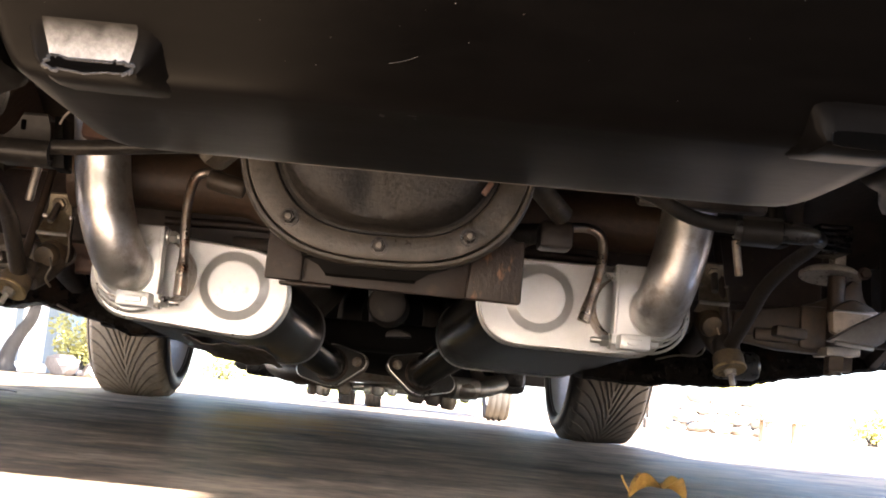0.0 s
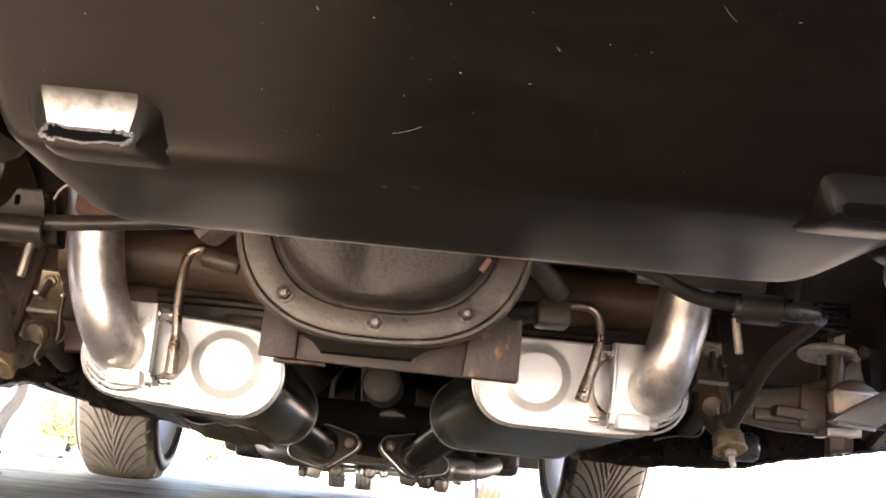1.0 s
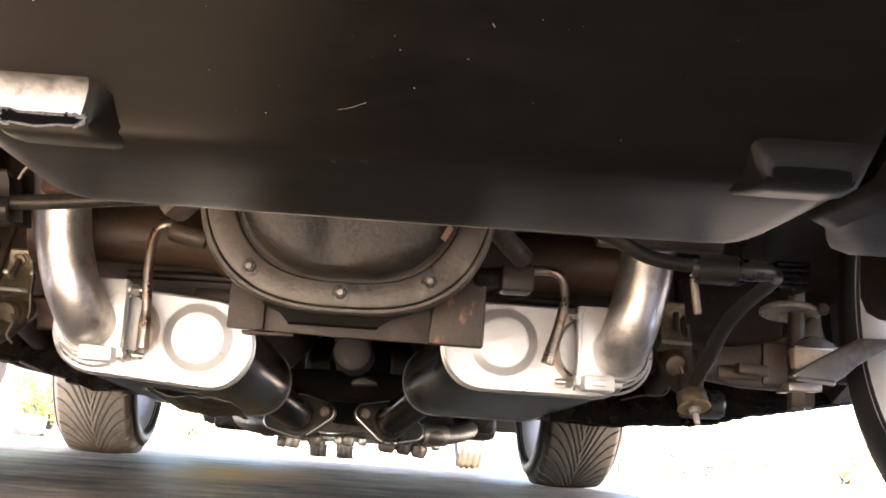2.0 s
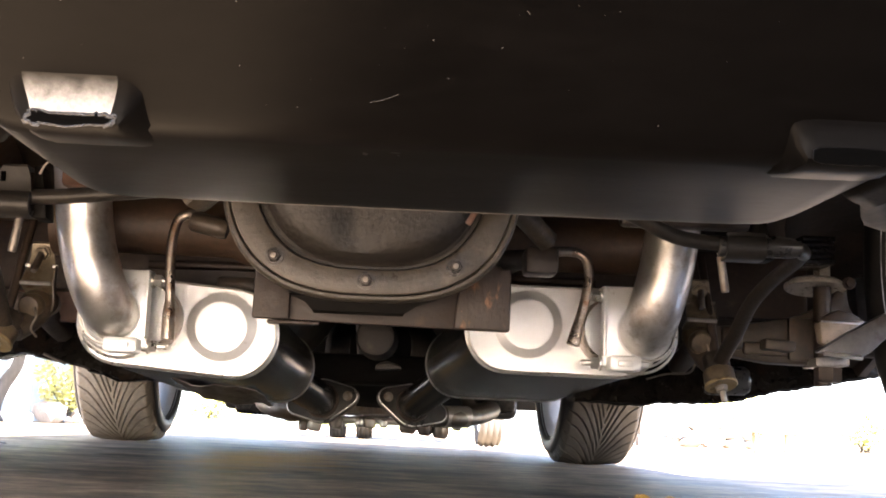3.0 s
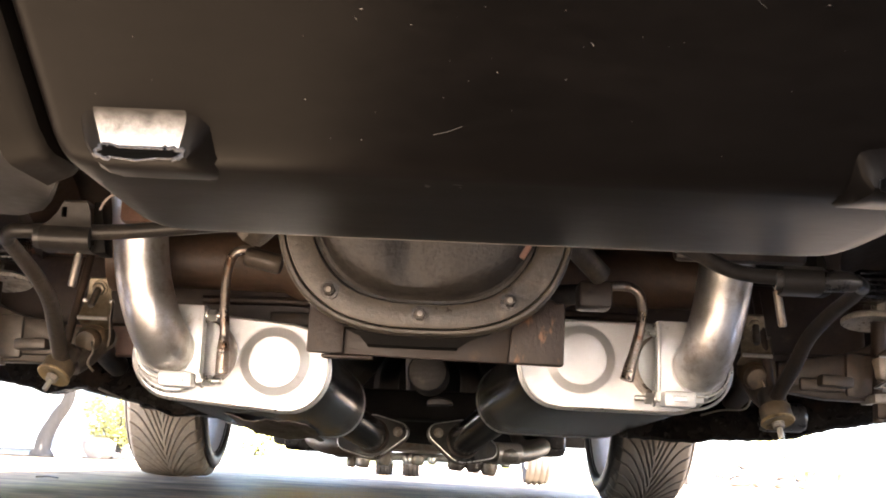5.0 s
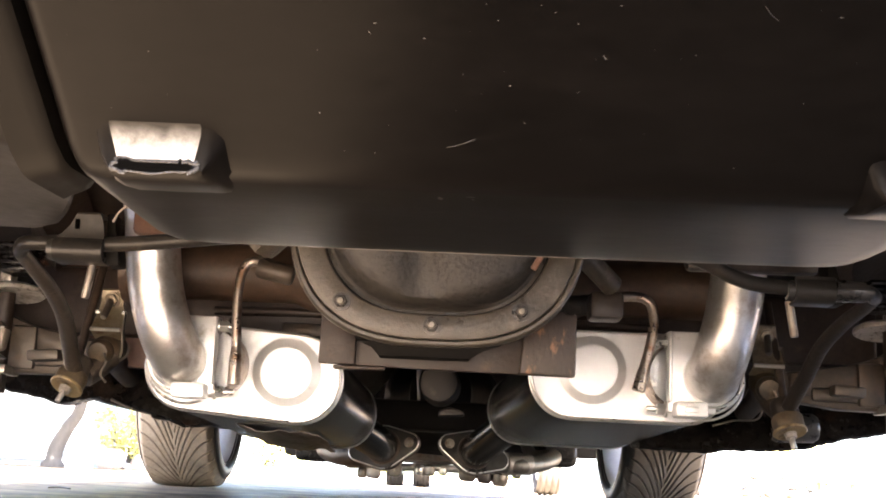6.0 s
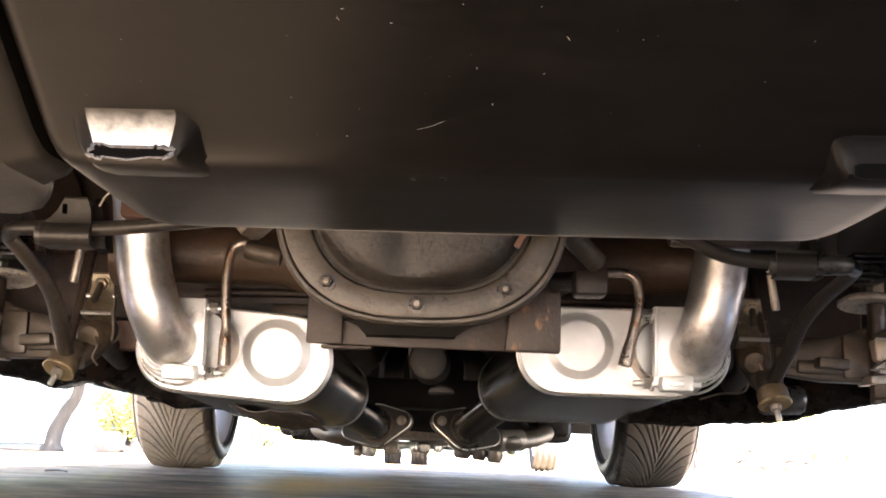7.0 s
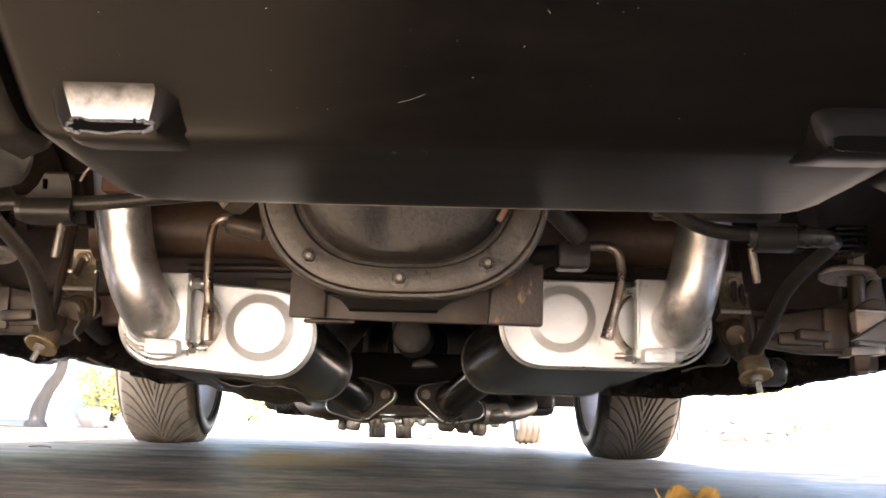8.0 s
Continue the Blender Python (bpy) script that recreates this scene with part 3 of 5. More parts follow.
def build_body(parent, y_rear, y_axles, paint, x_mid=0.0):
    """A low coupe shell with open wheel arches, its bumpers and dark windows."""
    tail = [(0.0, 0.62), (0.05, 0.74), (0.25, 0.84), (0.9, 0.905), (1.9, 0.86), (2.6, 0.87), (3.4, 0.90), (4.0, 0.82), (4.3, 0.70), (4.45, 0.50)]
    top = [(0.0, 0.72), (0.1, 0.80), (0.9, 0.88), (1.35, 1.12), (1.9, 1.22), (2.3, 1.20), (2.8, 0.93), (3.4, 0.87), (4.0, 0.76), (4.3, 0.66), (4.45, 0.55)]
    n = 110
    bm = bmesh.new()
    rows = []
    for i in range(n + 1):
        s = 4.45 * i / n
        y = y_rear + s
        w, t = interp(s, tail), interp(s, top)
        zb = interp(s, [(0.0, 0.42), (0.35, 0.36), (0.6, 0.26), (1.4, 0.22), (3.0, 0.22), (4.0, 0.25), (4.45, 0.34)])
        for ya in y_axles:
            d = abs(y - ya)
            if d < 0.40:
                zb = max(zb, 0.33 + math.sqrt(0.16 - d * d) * 0.95)
        sh = min(0.78, t - 0.03)
        zs = [(w - 0.03, zb), (w, zb + (sh - zb) * 0.35), (w, zb + (sh - zb) * 0.65), (w - 0.03, sh), (w * 0.80, sh + (t - sh) * 0.25 + 0.02), (w * 0.62, sh + (t - sh) * 0.93), (w * 0.3, t), (0, t + 0.01)]
        left = [(x_mid - x, y, z) for x, z in zs]
        right = [(x_mid + x, y, z) for x, z in zs[:-1]][::-1]
        rows.append([bm.verts.new(p) for p in left + right])
    for a, b in zip(rows, rows[1:]):
        for q in range(len(a) - 1):
            bm.faces.new((a[q], a[q + 1], b[q + 1], b[q]))
    bm.faces.new(rows[0])
    bm.faces.new(rows[-1][::-1])
    body = part("body", bm, paint, parent, "painted coupe body shell")
    for s, wd, z in ((0.02, 0.66, 0.55), (4.42, 0.55, 0.48)):
        y = y_rear + s
        o = -0.03 if s < 1 else 0.03
        part("bumper", sweep([(x_mid - wd, y - o * 2.5, z), (x_mid - wd * 0.85, y + o, z), (x_mid, y + o * 1.6, z), (x_mid + wd * 0.85, y + o, z), (x_mid + wd, y - o * 2.5, z)], 0.05, 12, 5, True, None, (0.5, 1.0)), M["chrome"], parent)
    for s0, s1 in ((1.02, 1.40), (2.36, 2.72)):
        def f(u, v, s0=s0, s1=s1):
            s = s0 + (s1 - s0) * v
            t, w = interp(s, top), interp(s, tail)
            x = (u - 0.5) * 2
            return (x_mid + x * w * 0.60, y_rear + s, t + 0.018 - 0.035 * x * x)
        part("window", grid(9, 6, f), M["glass"], body)
    return body


REAR_Y, FRONT_Y = 1.12, 3.55
build_body(car, 0.16, (REAR_Y, FRONT_Y), M["paint"], 0.0)


def build_floor():
    """The floor pan with its tunnel, the kick-up over the axle and the closing sheet over the tail."""
    def f(u, v):
        x = -0.78 + 1.56 * u
        y = 0.45 + 3.9 * v
        z = interp(y, [(0.45, 0.42), (0.66, 0.45), (1.35, 0.46), (1.75, 0.27), (1.95, 0.25), (3.0, 0.25), (3.2, 0.40), (4.4, 0.42)])
        z += 0.15 * math.exp(-(x / 0.16) ** 4) * interp(y, [(1.2, 0.2), (1.7, 1.0), (3.0, 1.0), (3.3, 0.2)])
        z += 0.006 * math.sin(x * 40) * (1 if abs(x) > 0.22 else 0)
        return (x, y, z)
    part("floor_pan", grid(80, 60, f), M["under"], car, "black undercoated floor pan")
    for x0, x1, z0 in ((-0.80, -0.70, 0.205), (0.68, 0.78, 0.176)):
        bm = bmesh.new()
        rows = []
        for i in range(30):
            y = 1.50 + 1.62 * i / 29
            lift = 0.05 * max(0, (1.60 - y) / 0.10) + 0.0012 * math.sin(i * 1.7) + 0.002 * math.sin(i * 0.45)
            xm = (x0 + x1) / 2
            pts = [(x0, z0 + 0.09), (x0 + 0.004, z0 + 0.03), (xm - 0.012, z0 + 0.014), (xm - 0.006, z0), (xm + 0.006, z0), (xm + 0.012, z0 + 0.014), (x1 - 0.004, z0 + 0.03), (x1, z0 + 0.09)]
            rows.append([bm.verts.new((x, y, z + lift)) for x, z in pts])
        for a, b in zip(rows, rows[1:]):
            for q in range(len(a) - 1):
                bm.faces.new((a[q], a[q + 1], b[q + 1], b[q]))
        bm.faces.new(rows[0])
        bm.faces.new(rows[-1][::-1])
        part("sill", bm, M["under"], car)
    # frame rails kick up over the axle
    for sx in (-1, 1):
        part("frame_rail", sweep([(sx * 0.50, 0.70, 0.40), (sx * 0.50, 1.1, 0.46), (sx * 0.52, 1.45, 0.40), (sx * 0.60, 1.72, 0.26), (sx * 0.60, 2.4, 0.235), (sx * 0.58, 3.0, 0.235), (sx * 0.42, 3.3, 0.25)], 0.045, 4, 5, True, None, (1.0, 1.3)), M["rustdark"], car)
    part("tail_crossmember", box((-0.62, 0.76, 0.315), (0.62, 0.83, 0.40), 0.008), M["chassis"], car, "black tail cross-member")
    part("rear_crossmember", box((-0.60, 1.46, 0.245), (0.60, 1.54, 0.34), 0.010), M["rust"], car, "brown rear cross-member")
    for sx in (-1, 1):
        # only the left plate takes the rust tone with the light put in
        part("frame_gusset", box((min(sx * 0.34, sx * 0.56), 1.475, 0.205 if sx < 0 else 0.200), (max(sx * 0.34, sx * 0.56), 1.50, 0.36), 0.008), M["rustlight"] if sx < 0 else M["under"], car, "reddish rusty frame plate" if sx < 0 else "dark frame plate")
    part("front_valance", box((-0.62, 4.26, 0.165), (0.62, 4.30, 0.62), 0.01), M["chassis"], car, "black front valance")
    for sx in (-1, 1):
        part("frame_rib", sweep([(sx * 0.30, 1.445, 0.283), (sx * 0.20, 1.445, 0.285), (sx * 0.10, 1.445, 0.284)], 0.006, 10, 3), M["rust"], car, "raised rib on the cross-member")
        part("spring_pad", box((min(sx * 0.13, sx * 0.205), 1.42, 0.250), (max(sx * 0.13, sx * 0.205), 1.458, 0.268), 0.004), M["forged"], car, "grey-brown spring pad")
    part("bar_mount", box((-0.318, 1.085, 0.312), (-0.262, 1.105, 0.345), 0.006), M["rustlight"], car, "reddish rusty bar mount")
    part("bar_mount", box((0.262, 1.085, 0.298), (0.400, 1.105, 0.42), 0.006), M["under"], car, "dark rusty bar mount")
    part("gearbox_crossmember", box((-0.58, 2.22, 0.165), (0.54, 2.32, 0.225), 0.01), M["chassis"], car)


build_floor()


# ---- differential ----
def ring_point(a, rx, rz, e=2.3):
    c, s = math.cos(a), math.sin(a)
    return math.copysign(abs(c) ** (2 / e), c) * rx, math.copysign(abs(s) ** (2 / e), s) * rz


DIFF = (0.004, 0.338)


def loft(rings, cap=True):
    """Joins loops of points of one length, and closes the last one."""
    bm = bmesh.new()
    vs = [[bm.verts.new(p) for p in r] for r in rings]
    n = len(vs[0])
    for a, b in zip(vs, vs[1:]):
        for k in range(n):
            bm.faces.new((a[k], a[(k + 1) % n], b[(k + 1) % n], b[k]))
    if cap:
        bm.faces.new(vs[-1])
    return bm


def build_diff():
    n = 96

    def ring(rx, low, y, rz=0.140, e=2.7, cx=0.004):
        return [(cx + x, y, low + rz + z) for x, z in (ring_point(2 * math.pi * k / n, rx, rz, e) for k in range(n))]

    house = part("differential", loft([ring(0.1375, 0.2045, 1.006), ring(0.1390, 0.2030, 1.001), ring(0.1405, 0.2015, 0.9985), ring(0.1430, 0.1990, 0.9985), ring(0.1447, 0.1975, 1.001), ring(0.1452, 0.1970, 1.005), ring(0.1452, 0.1970, 1.016), ring(0.1430, 0.1990, 1.022), ring(0.132, 0.211, 1.030), ring(0.118, 0.228, 1.09, 0.10, 2.3),
                                       ring(0.095, 0.245, 1.20, 0.08, 2.1), ring(0.060, 0.260, 1.28, 0.058, 2), ring(0.045, 0.265, 1.36, 0.045, 2)]), M["iron"], car, "oily brown cast-iron differential housing")
    part("cover_flange", loft([ring(0.1380, 0.2040, 1.008), ring(0.1388, 0.2032, 1.0005), ring(0.1382, 0.2038, 0.9975), ring(0.1370, 0.2050, 0.9968), ring(0.128, 0.2155, 0.9968, 0.144, 2.8), ring(0.1192, 0.2250, 0.9968, 0.148, 2.9), ring(0.1178, 0.2264, 0.9976, 0.148, 2.9), ring(0.1170, 0.2272, 1.000, 0.148, 2.9)], False), M["iron"], house, "grey-brown bolted cover flange")
    # the cover bulges out behind a dark channel, with a broad dip down its middle
    prof = [(0.1172, 0.2270, 1.0000), (0.1160, 0.2282, 1.0025), (0.1135, 0.2306, 1.0030), (0.1112, 0.2330, 1.0005), (0.1098, 0.2345, 0.990), (0.1085, 0.2360, 0.978), (0.1060, 0.2388, 0.969), (0.1020, 0.2432, 0.9625), (0.0960, 0.2500, 0.9585), (0.088, 0.259, 0.9560), (0.077, 0.271, 0.9540), (0.062, 0.288, 0.9520), (0.042, 0.312, 0.9500), (0.020, 0.342, 0.949)]
    bm = loft([ring(rx, low, y, 0.375 - low, 2.9 - 0.5 * k / 13) for k, (rx, low, y) in enumerate(prof)])
    for v in bm.verts:
        x, z = v.co.x, v.co.z
        if v.co.y < 0.972:
            v.co.y += 0.016 * math.exp(-((x + 0.008) / 0.020) ** 2) * min(1.0, (0.972 - v.co.y) / 0.012)
    part("cover_dome", bm, M["dome"], house, "black wrinkled cast cover, slightly oily")
    bolts = [(0.0021, 0.216), (-0.0849, 0.2355), (0.0863, 0.2322), (-0.127, 0.302), (0.133, 0.302), (-0.112, 0.385), (0.116, 0.385), (-0.052, 0.430), (0.056, 0.430)]
    for bx, bz in bolts:
        bolt = part("cover_bolt", hexbolt((bx, 0.9968, bz), (0, -1, 0), 0.0062, 0.0105, None, 1.4), M["bolt"], house, "dirty steel cover bolt")
        part("bolt_end", lathe([(0.0040, 0), (0.0040, 0.002), (0.0030, 0.0034), (0, 0.0040)], (bx, 0.9868, bz), (0, -1, 0), 12), M["dullsteel"], bolt, "rubbed bright bolt end")
    part("paint_dab", box((0.0955, 0.968, 0.2690), (0.1015, 0.974, 0.2835), 0.0015, None, (0, 30, 0)), M["rustlight"], house, "chipped pale paint dab")
    # the drip lip under the housing
    part("housing_lip", sheet([(-0.0715, 0.0700, 1.012, 0.2075), (-0.0700, 0.0690, 1.024, 0.2060), (-0.0560, 0.0520, 1.027, 0.1985), (-0.0490, 0.0400, 1.030, 0.1925), (-0.0475, 0.0385, 1.034, 0.1908)], 0.004, 9), M["chassis"], house, "dark rolled lip under the housing")
    part("housing_arm", sweep([(-0.112, 1.03, 0.335), (-0.150, 1.05, 0.318), (-0.176, 1.07, 0.300)], 0.020, 10, 4, True, None, (1, 0.7)), M["iron"], house)
    part("housing_arm", sweep([(0.130, 1.05, 0.318), (0.160, 1.09, 0.304), (0.190, 1.12, 0.283)], 0.012, 10, 4, True, None, (1, 1.0)), M["iron"], house)
    part("mount_block", box((0.168, 1.125, 0.249), (0.204, 1.165, 0.279), 0.005), M["under"], house, "dark mount block")
    for sx in (-1, 1):
        part("half_shaft", lathe([(0, 0), (0.046, 0), (0.046, 0.03), (0.037, 0.05), (0.037, 0.22), (0.044, 0.235), (0.044, 0.265), (0, 0.265)], (DIFF[0] + sx * 0.13, 1.335, 0.318), (sx, 0, 0.0), 20), M["shaftrust"], car, "rusty brown half shaft")
    # the plate bolted beneath, with a proud ear at each end
    plate = part("spring_bracket", slab([(-0.1100, 0.1842), (-0.1100, 0.240), (0.1440, 0.244), (0.1440, 0.1802), (0.0, 0.1818)], 1.073, 1.083, 0.0015), M["platerust"], car, "rust-brown steel bracket under the differential")
    part("bracket_ear", slab([(-0.1116, 0.1832), (-0.1106, 0.237), (-0.0790, 0.237), (-0.0745, 0.2125), (-0.0745, 0.1830)], 1.064, 1.0725, 0.0022), M["platerust"], plate, "proud worn bracket ear")
    part("bracket_ear", slab([(0.0900, 0.1800), (0.0960, 0.2440), (0.1350, 0.2455), (0.1368, 0.2415), (0.1464, 0.2430), (0.1462, 0.1788)], 1.058, 1.0725, 0.0028), M["rustflake"], plate, "flaking rusty bracket ear")
    part("bracket_foot", box((-0.098, 1.076, 0.1795), (-0.045, 1.092, 0.1832), 0.0018), M["rust"], plate)
    part("drive_shaft", lathe([(0, 0), (0.030, 0), (0.050, 0.02), (0.050, 0.05), (0.034, 0.07), (0.034, 1.2), (0, 1.2)], (0.004, 1.42, 0.305), (-0.02, 1, -0.06), 22), M["under"], car, "dark steel drive shaft")
    part("shaft_yoke", lathe([(0, 0), (0.020, 0.0), (0.025, 0.002), (0.0275, 0.008), (0.0280, 0.06), (0.022, 0.10), (0, 0.10)], (0.006, 1.46, 0.201), (0.05, 1, -0.03), 30), M["armdark"], car, "dark rusty round pinion mount")
    part("yoke_ear", slab([(0.006, 0.158), (0.008, 0.166), (0.022, 0.171), (0.040, 0.166), (0.044, 0.160)], 1.50, 1.53, 0.003), M["armdark"], car, "dark rusty yoke ear")
    part("gearbox", loft([[(0.0 + x, y, 0.26 + z) for x, z in (ring_point(2 * math.pi * k / 24, rx, rz, 3) for k in range(24))] for rx, rz, y in ((0.03, 0.03, 2.50), (0.07, 0.06, 2.52), (0.08, 0.07, 2.7), (0.13, 0.11, 2.8), (0.14, 0.12, 2.95), (0.16, 0.13, 3.05), (0.17, 0.15, 3.3))]), M["chassis"], car, "dark gearbox casing")


build_diff()


# ---- exhaust ----
def stadium(w, h, n=64):
    """A rounded oval outline of width w and height h."""
    out = []
    for k in range(n):
        a = 2 * math.pi * k / n
        c, s = math.cos(a), math.sin(a)
        q, f = h / 2, (w - h) / 2
        # flat top and bottom with nearly round ends
        x = math.copysign(f * min(1.0, abs(c) * 1.9), c) + q * math.copysign(max(0.0, abs(c) - 0.35) / 0.65, c)
        e = max(0.0, abs(x) - f) / q
        out.append((x, math.copysign(q * math.sqrt(max(0.0, 1 - e ** 2.2)), s if abs(s) > 1e-9 else 1.0)))
    return out


def build_muffler(x0, z0, x1, z1, xc, zc, out_end, lean, w=0.242, h=0.1075):
    """An oval muffler with a dished end cap, its neck and two-bolt flange."""
    ya, yb = 1.332, 1.735
    prof = stadium(w, h)
    cl = math.cos(lean)
    sl = math.sin(lean)

    def ring(scale, y, f=None, grow=0.0):
        f = (y - ya) / (yb - ya) if f is None else f
        cx, cz = x0 + (x1 - x0) * f, z0 + (z1 - z0) * f
        pts = []
        for px, pz in prof:
            px, pz = px * scale + math.copysign(grow, px), pz * scale + math.copysign(grow, pz)
            pts.append((cx + px * cl - pz * sl, y, cz + px * sl + pz * cl))
        return pts

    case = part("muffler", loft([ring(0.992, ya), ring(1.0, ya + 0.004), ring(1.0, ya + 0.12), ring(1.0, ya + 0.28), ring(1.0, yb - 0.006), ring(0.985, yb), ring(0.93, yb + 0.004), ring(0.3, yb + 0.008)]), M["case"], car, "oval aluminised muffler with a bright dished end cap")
    # end cap with a pressed ring
    n = len(prof)
    rim = ring(0.985, ya - 0.002)
    angs = [math.atan2(p[2] - zc, p[0] - xc) for p in rim]
    rings = [ring(1.004, ya + 0.006), ring(1.012, ya + 0.001), ring(1.008, ya - 0.004), ring(0.992, ya - 0.0035), ring(0.982, ya - 0.0005)]
    for q in (0.3, 0.65):
        rings.append([(p[0] + (xc + 0.046 * math.cos(a) - p[0]) * q, ya - 0.0005, p[2] + (zc + 0.046 * math.sin(a) - p[2]) * q) for p, a in zip(rim, angs)])
    for r, d in ((0.0450, 0.0005), (0.0424, 0.0005), (0.0416, 0.0), (0.0408, -0.0005), (0.0326, -0.0050), (0.0318, -0.0054), (0.0308, -0.0056), (0.0280, -0.0056), (0.0100, -0.0056)):
        rings.append([(xc + r * math.cos(a), ya + d - 0.001, zc + r * math.sin(a)) for a in angs])
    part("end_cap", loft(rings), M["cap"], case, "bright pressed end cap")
    for y, s in ((yb - 0.002, 1.004), (ya + 0.007, 1.010), (ya - 0.003, 0.998)):
        b = bmesh.new()
        r = ring(s, y)
        sweep(r + [r[0]], 0.0016, 6, 1, False, b)
        part("case_seam", b, M["steel"], case, "bright rolled seam")
    b = bmesh.new()
    r = ring(1.009, ya + 0.0105)
    sweep(r + [r[0]], 0.0014, 6, 1, False, b)
    part("seam_groove", b, M["rustdark"], case)
    # the neck bends from the case down to its two-bolt flange
    sx0 = x1 + out_end[0]
    fx, fz = out_end[1], out_end[2]
    start, at = Vector((sx0, yb - 0.01, z1 - 0.012)), Vector((fx, 1.957, fz))
    d = (at - start).normalized()
    neck = sweep([start, start + d * 0.07, start + d * 0.15, at + d * 0.002], lambda q: 0.0300 - 0.0015 * q, 28, 6, True)
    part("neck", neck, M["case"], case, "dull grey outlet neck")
    part("neck_weld", lathe([(0.0285, -0.004), (0.0310, -0.002), (0.0315, 0.002), (0.0285, 0.005)], at - d * 0.004, d, 28), M["rustdark"], case)
    uu = Vector((out_end[3][0], 0, out_end[3][1])).normalized()
    uu = (uu - d * uu.dot(d)).normalized()
    vv = d.cross(uu)
    ear, reach, side = 0.0175, 0.0470, 0.0385

    def outline(grow):
        # the straight flanks run tangent from the round middle to the round ears
        lean_out = math.acos((side - ear) / reach)
        pts = []
        for c, r, a0, a1 in ((reach, ear, -lean_out, lean_out), (0.0, side, lean_out, math.pi - lean_out), (-reach, ear, math.pi - lean_out, math.pi + lean_out), (0.0, side, math.pi + lean_out, 2 * math.pi - lean_out)):
            for k in range(10):
                a = a0 + (a1 - a0) * k / 9
                pts.append(uu * (c + (r + grow) * math.cos(a)) + vv * ((r + grow) * math.sin(a)))
        return pts

    fl = loft([[at + p - d * 0.0005 for p in outline(-0.004)], [at + p - d * 0.0005 for p in outline(-0.0012)], [at + p + d * 0.0008 for p in outline(0.0)], [at + p + d * 0.0080 for p in outline(0.0)], [at + p + d * 0.0092 for p in outline(-0.0012)]])
    fl.faces.new([v for v in list(fl.verts)[:40]])
    flange = part("flange", fl, M["flange"], case, "two-bolt exhaust flange with rubbed edges")
    # bright bead lays the bevel's highlight on the rubbed edge
    edge = [at + p - d * 0.0002 for p in outline(-0.0006)]
    part("flange_edge", sweep(edge + [edge[0]], 0.0011, 6, 1, False), M["steel"], flange, "rubbed flange edge with its bevel highlight laid on")
    edge = [at + p * 0.98 + d * 0.0125 for p in outline(0.0)]
    part("gasket", sweep(edge + [edge[0]], 0.0022, 6, 1, False), M["rustdark"], flange)
    part("flange_bolt", hexbolt(at + uu * reach * out_end[4] - d * 0.0005, -d, 0.0060, 0.0060, None, 1.45, 0.003), M["wornsteel"], flange, "dull steel flange bolt")
    return case


build_muffler(-0.2344, 0.1925, -0.2150, 0.1730, -0.1809, 0.1942, (0.068, -0.092, 0.1235, (1, 0.16), 1), radians(-4.6))
build_muffler(0.2424, 0.2068, 0.2040, 0.1850, 0.1960, 0.2138, (-0.072, 0.069, 0.1215, (1, -0.22), -1), radians(-0.4))


def build_tailpipe(pts, sx):
    pipe = part("tailpipe", sweep(pts, 0.0315, 32, 8, True), M["pipe"], car, "brushed stainless tailpipe bent up over the axle")
    p0 = Vector(pts[1])
    part("collar", lathe([(0.0312, -0.004), (0.0345, -0.003), (0.0350, 0.004), (0.0330, 0.008), (0.0312, 0.009)], p0, (0, -1, 0), 32), M["cap"], pipe)
    part("outlet_neck", lathe([(0.0415, 0.0), (0.0410, 0.045), (0.0385, 0.050)], (pts[0][0] - sx * 0.033, 1.336, pts[0][2] + 0.001), (0, -1, 0), 32), M["rod"], pipe, "heat-tinted outlet neck")
    return pipe


TPL = [(-0.302, 1.318, 0.200), (-0.302, 1.285, 0.200), (-0.304, 1.258, 0.208), (-0.314, 1.240, 0.235), (-0.325, 1.232, 0.275), (-0.331, 1.225, 0.320), (-0.332, 1.20, 0.375), (-0.332, 1.12, 0.425), (-0.332, 1.0, 0.43), (-0.332, 0.70, 0.40)]
TPR = [(0.331, 1.318, 0.206), (0.331, 1.285, 0.206), (0.332, 1.258, 0.213), (0.338, 1.240, 0.240), (0.346, 1.232, 0.278), (0.351, 1.225, 0.320), (0.352, 1.20, 0.375), (0.352, 1.12, 0.425), (0.352, 1.0, 0.43), (0.352, 0.70, 0.40)]
pipe_l = build_tailpipe(TPL, -1)
pipe_r = build_tailpipe(TPR, 1)


def build_clamp(parent, x_in, x_tab, zt, zb, sx):
    """A saddle clamp: an upright plate, a bottom saddle and its two nuts."""
    y = 1.278
    b = box((min(x_in, x_in + sx * 0.058), y, zb), (max(x_in, x_in + sx * 0.058), y + 0.012, zt), 0.003)
    clamp = part("clamp_plate", b, M["cap"], parent, "bright steel saddle clamp")
    part("clamp_fold", box((min(x_in, x_in + sx * 0.004), y - 0.012, zb + 0.012), (max(x_in, x_in + sx * 0.004), y + 0.002, zt - 0.002), 0.0012), M["cap"], clamp)
    part("clamp_saddle", box((min(x_in + sx * 0.006, x_tab), y - 0.026, zb - 0.006), (max(x_in + sx * 0.006, x_tab), y + 0.004, zb + 0.012), 0.003), M["cap"], clamp)
    part("clamp_rib", box((min(x_tab - sx * 0.012, x_in + sx * 0.014), y - 0.0325, zb - 0.001), (max(x_tab - sx * 0.012, x_in + sx * 0.014), y - 0.029, zb + 0.006), 0.0015), M["cap"], clamp)
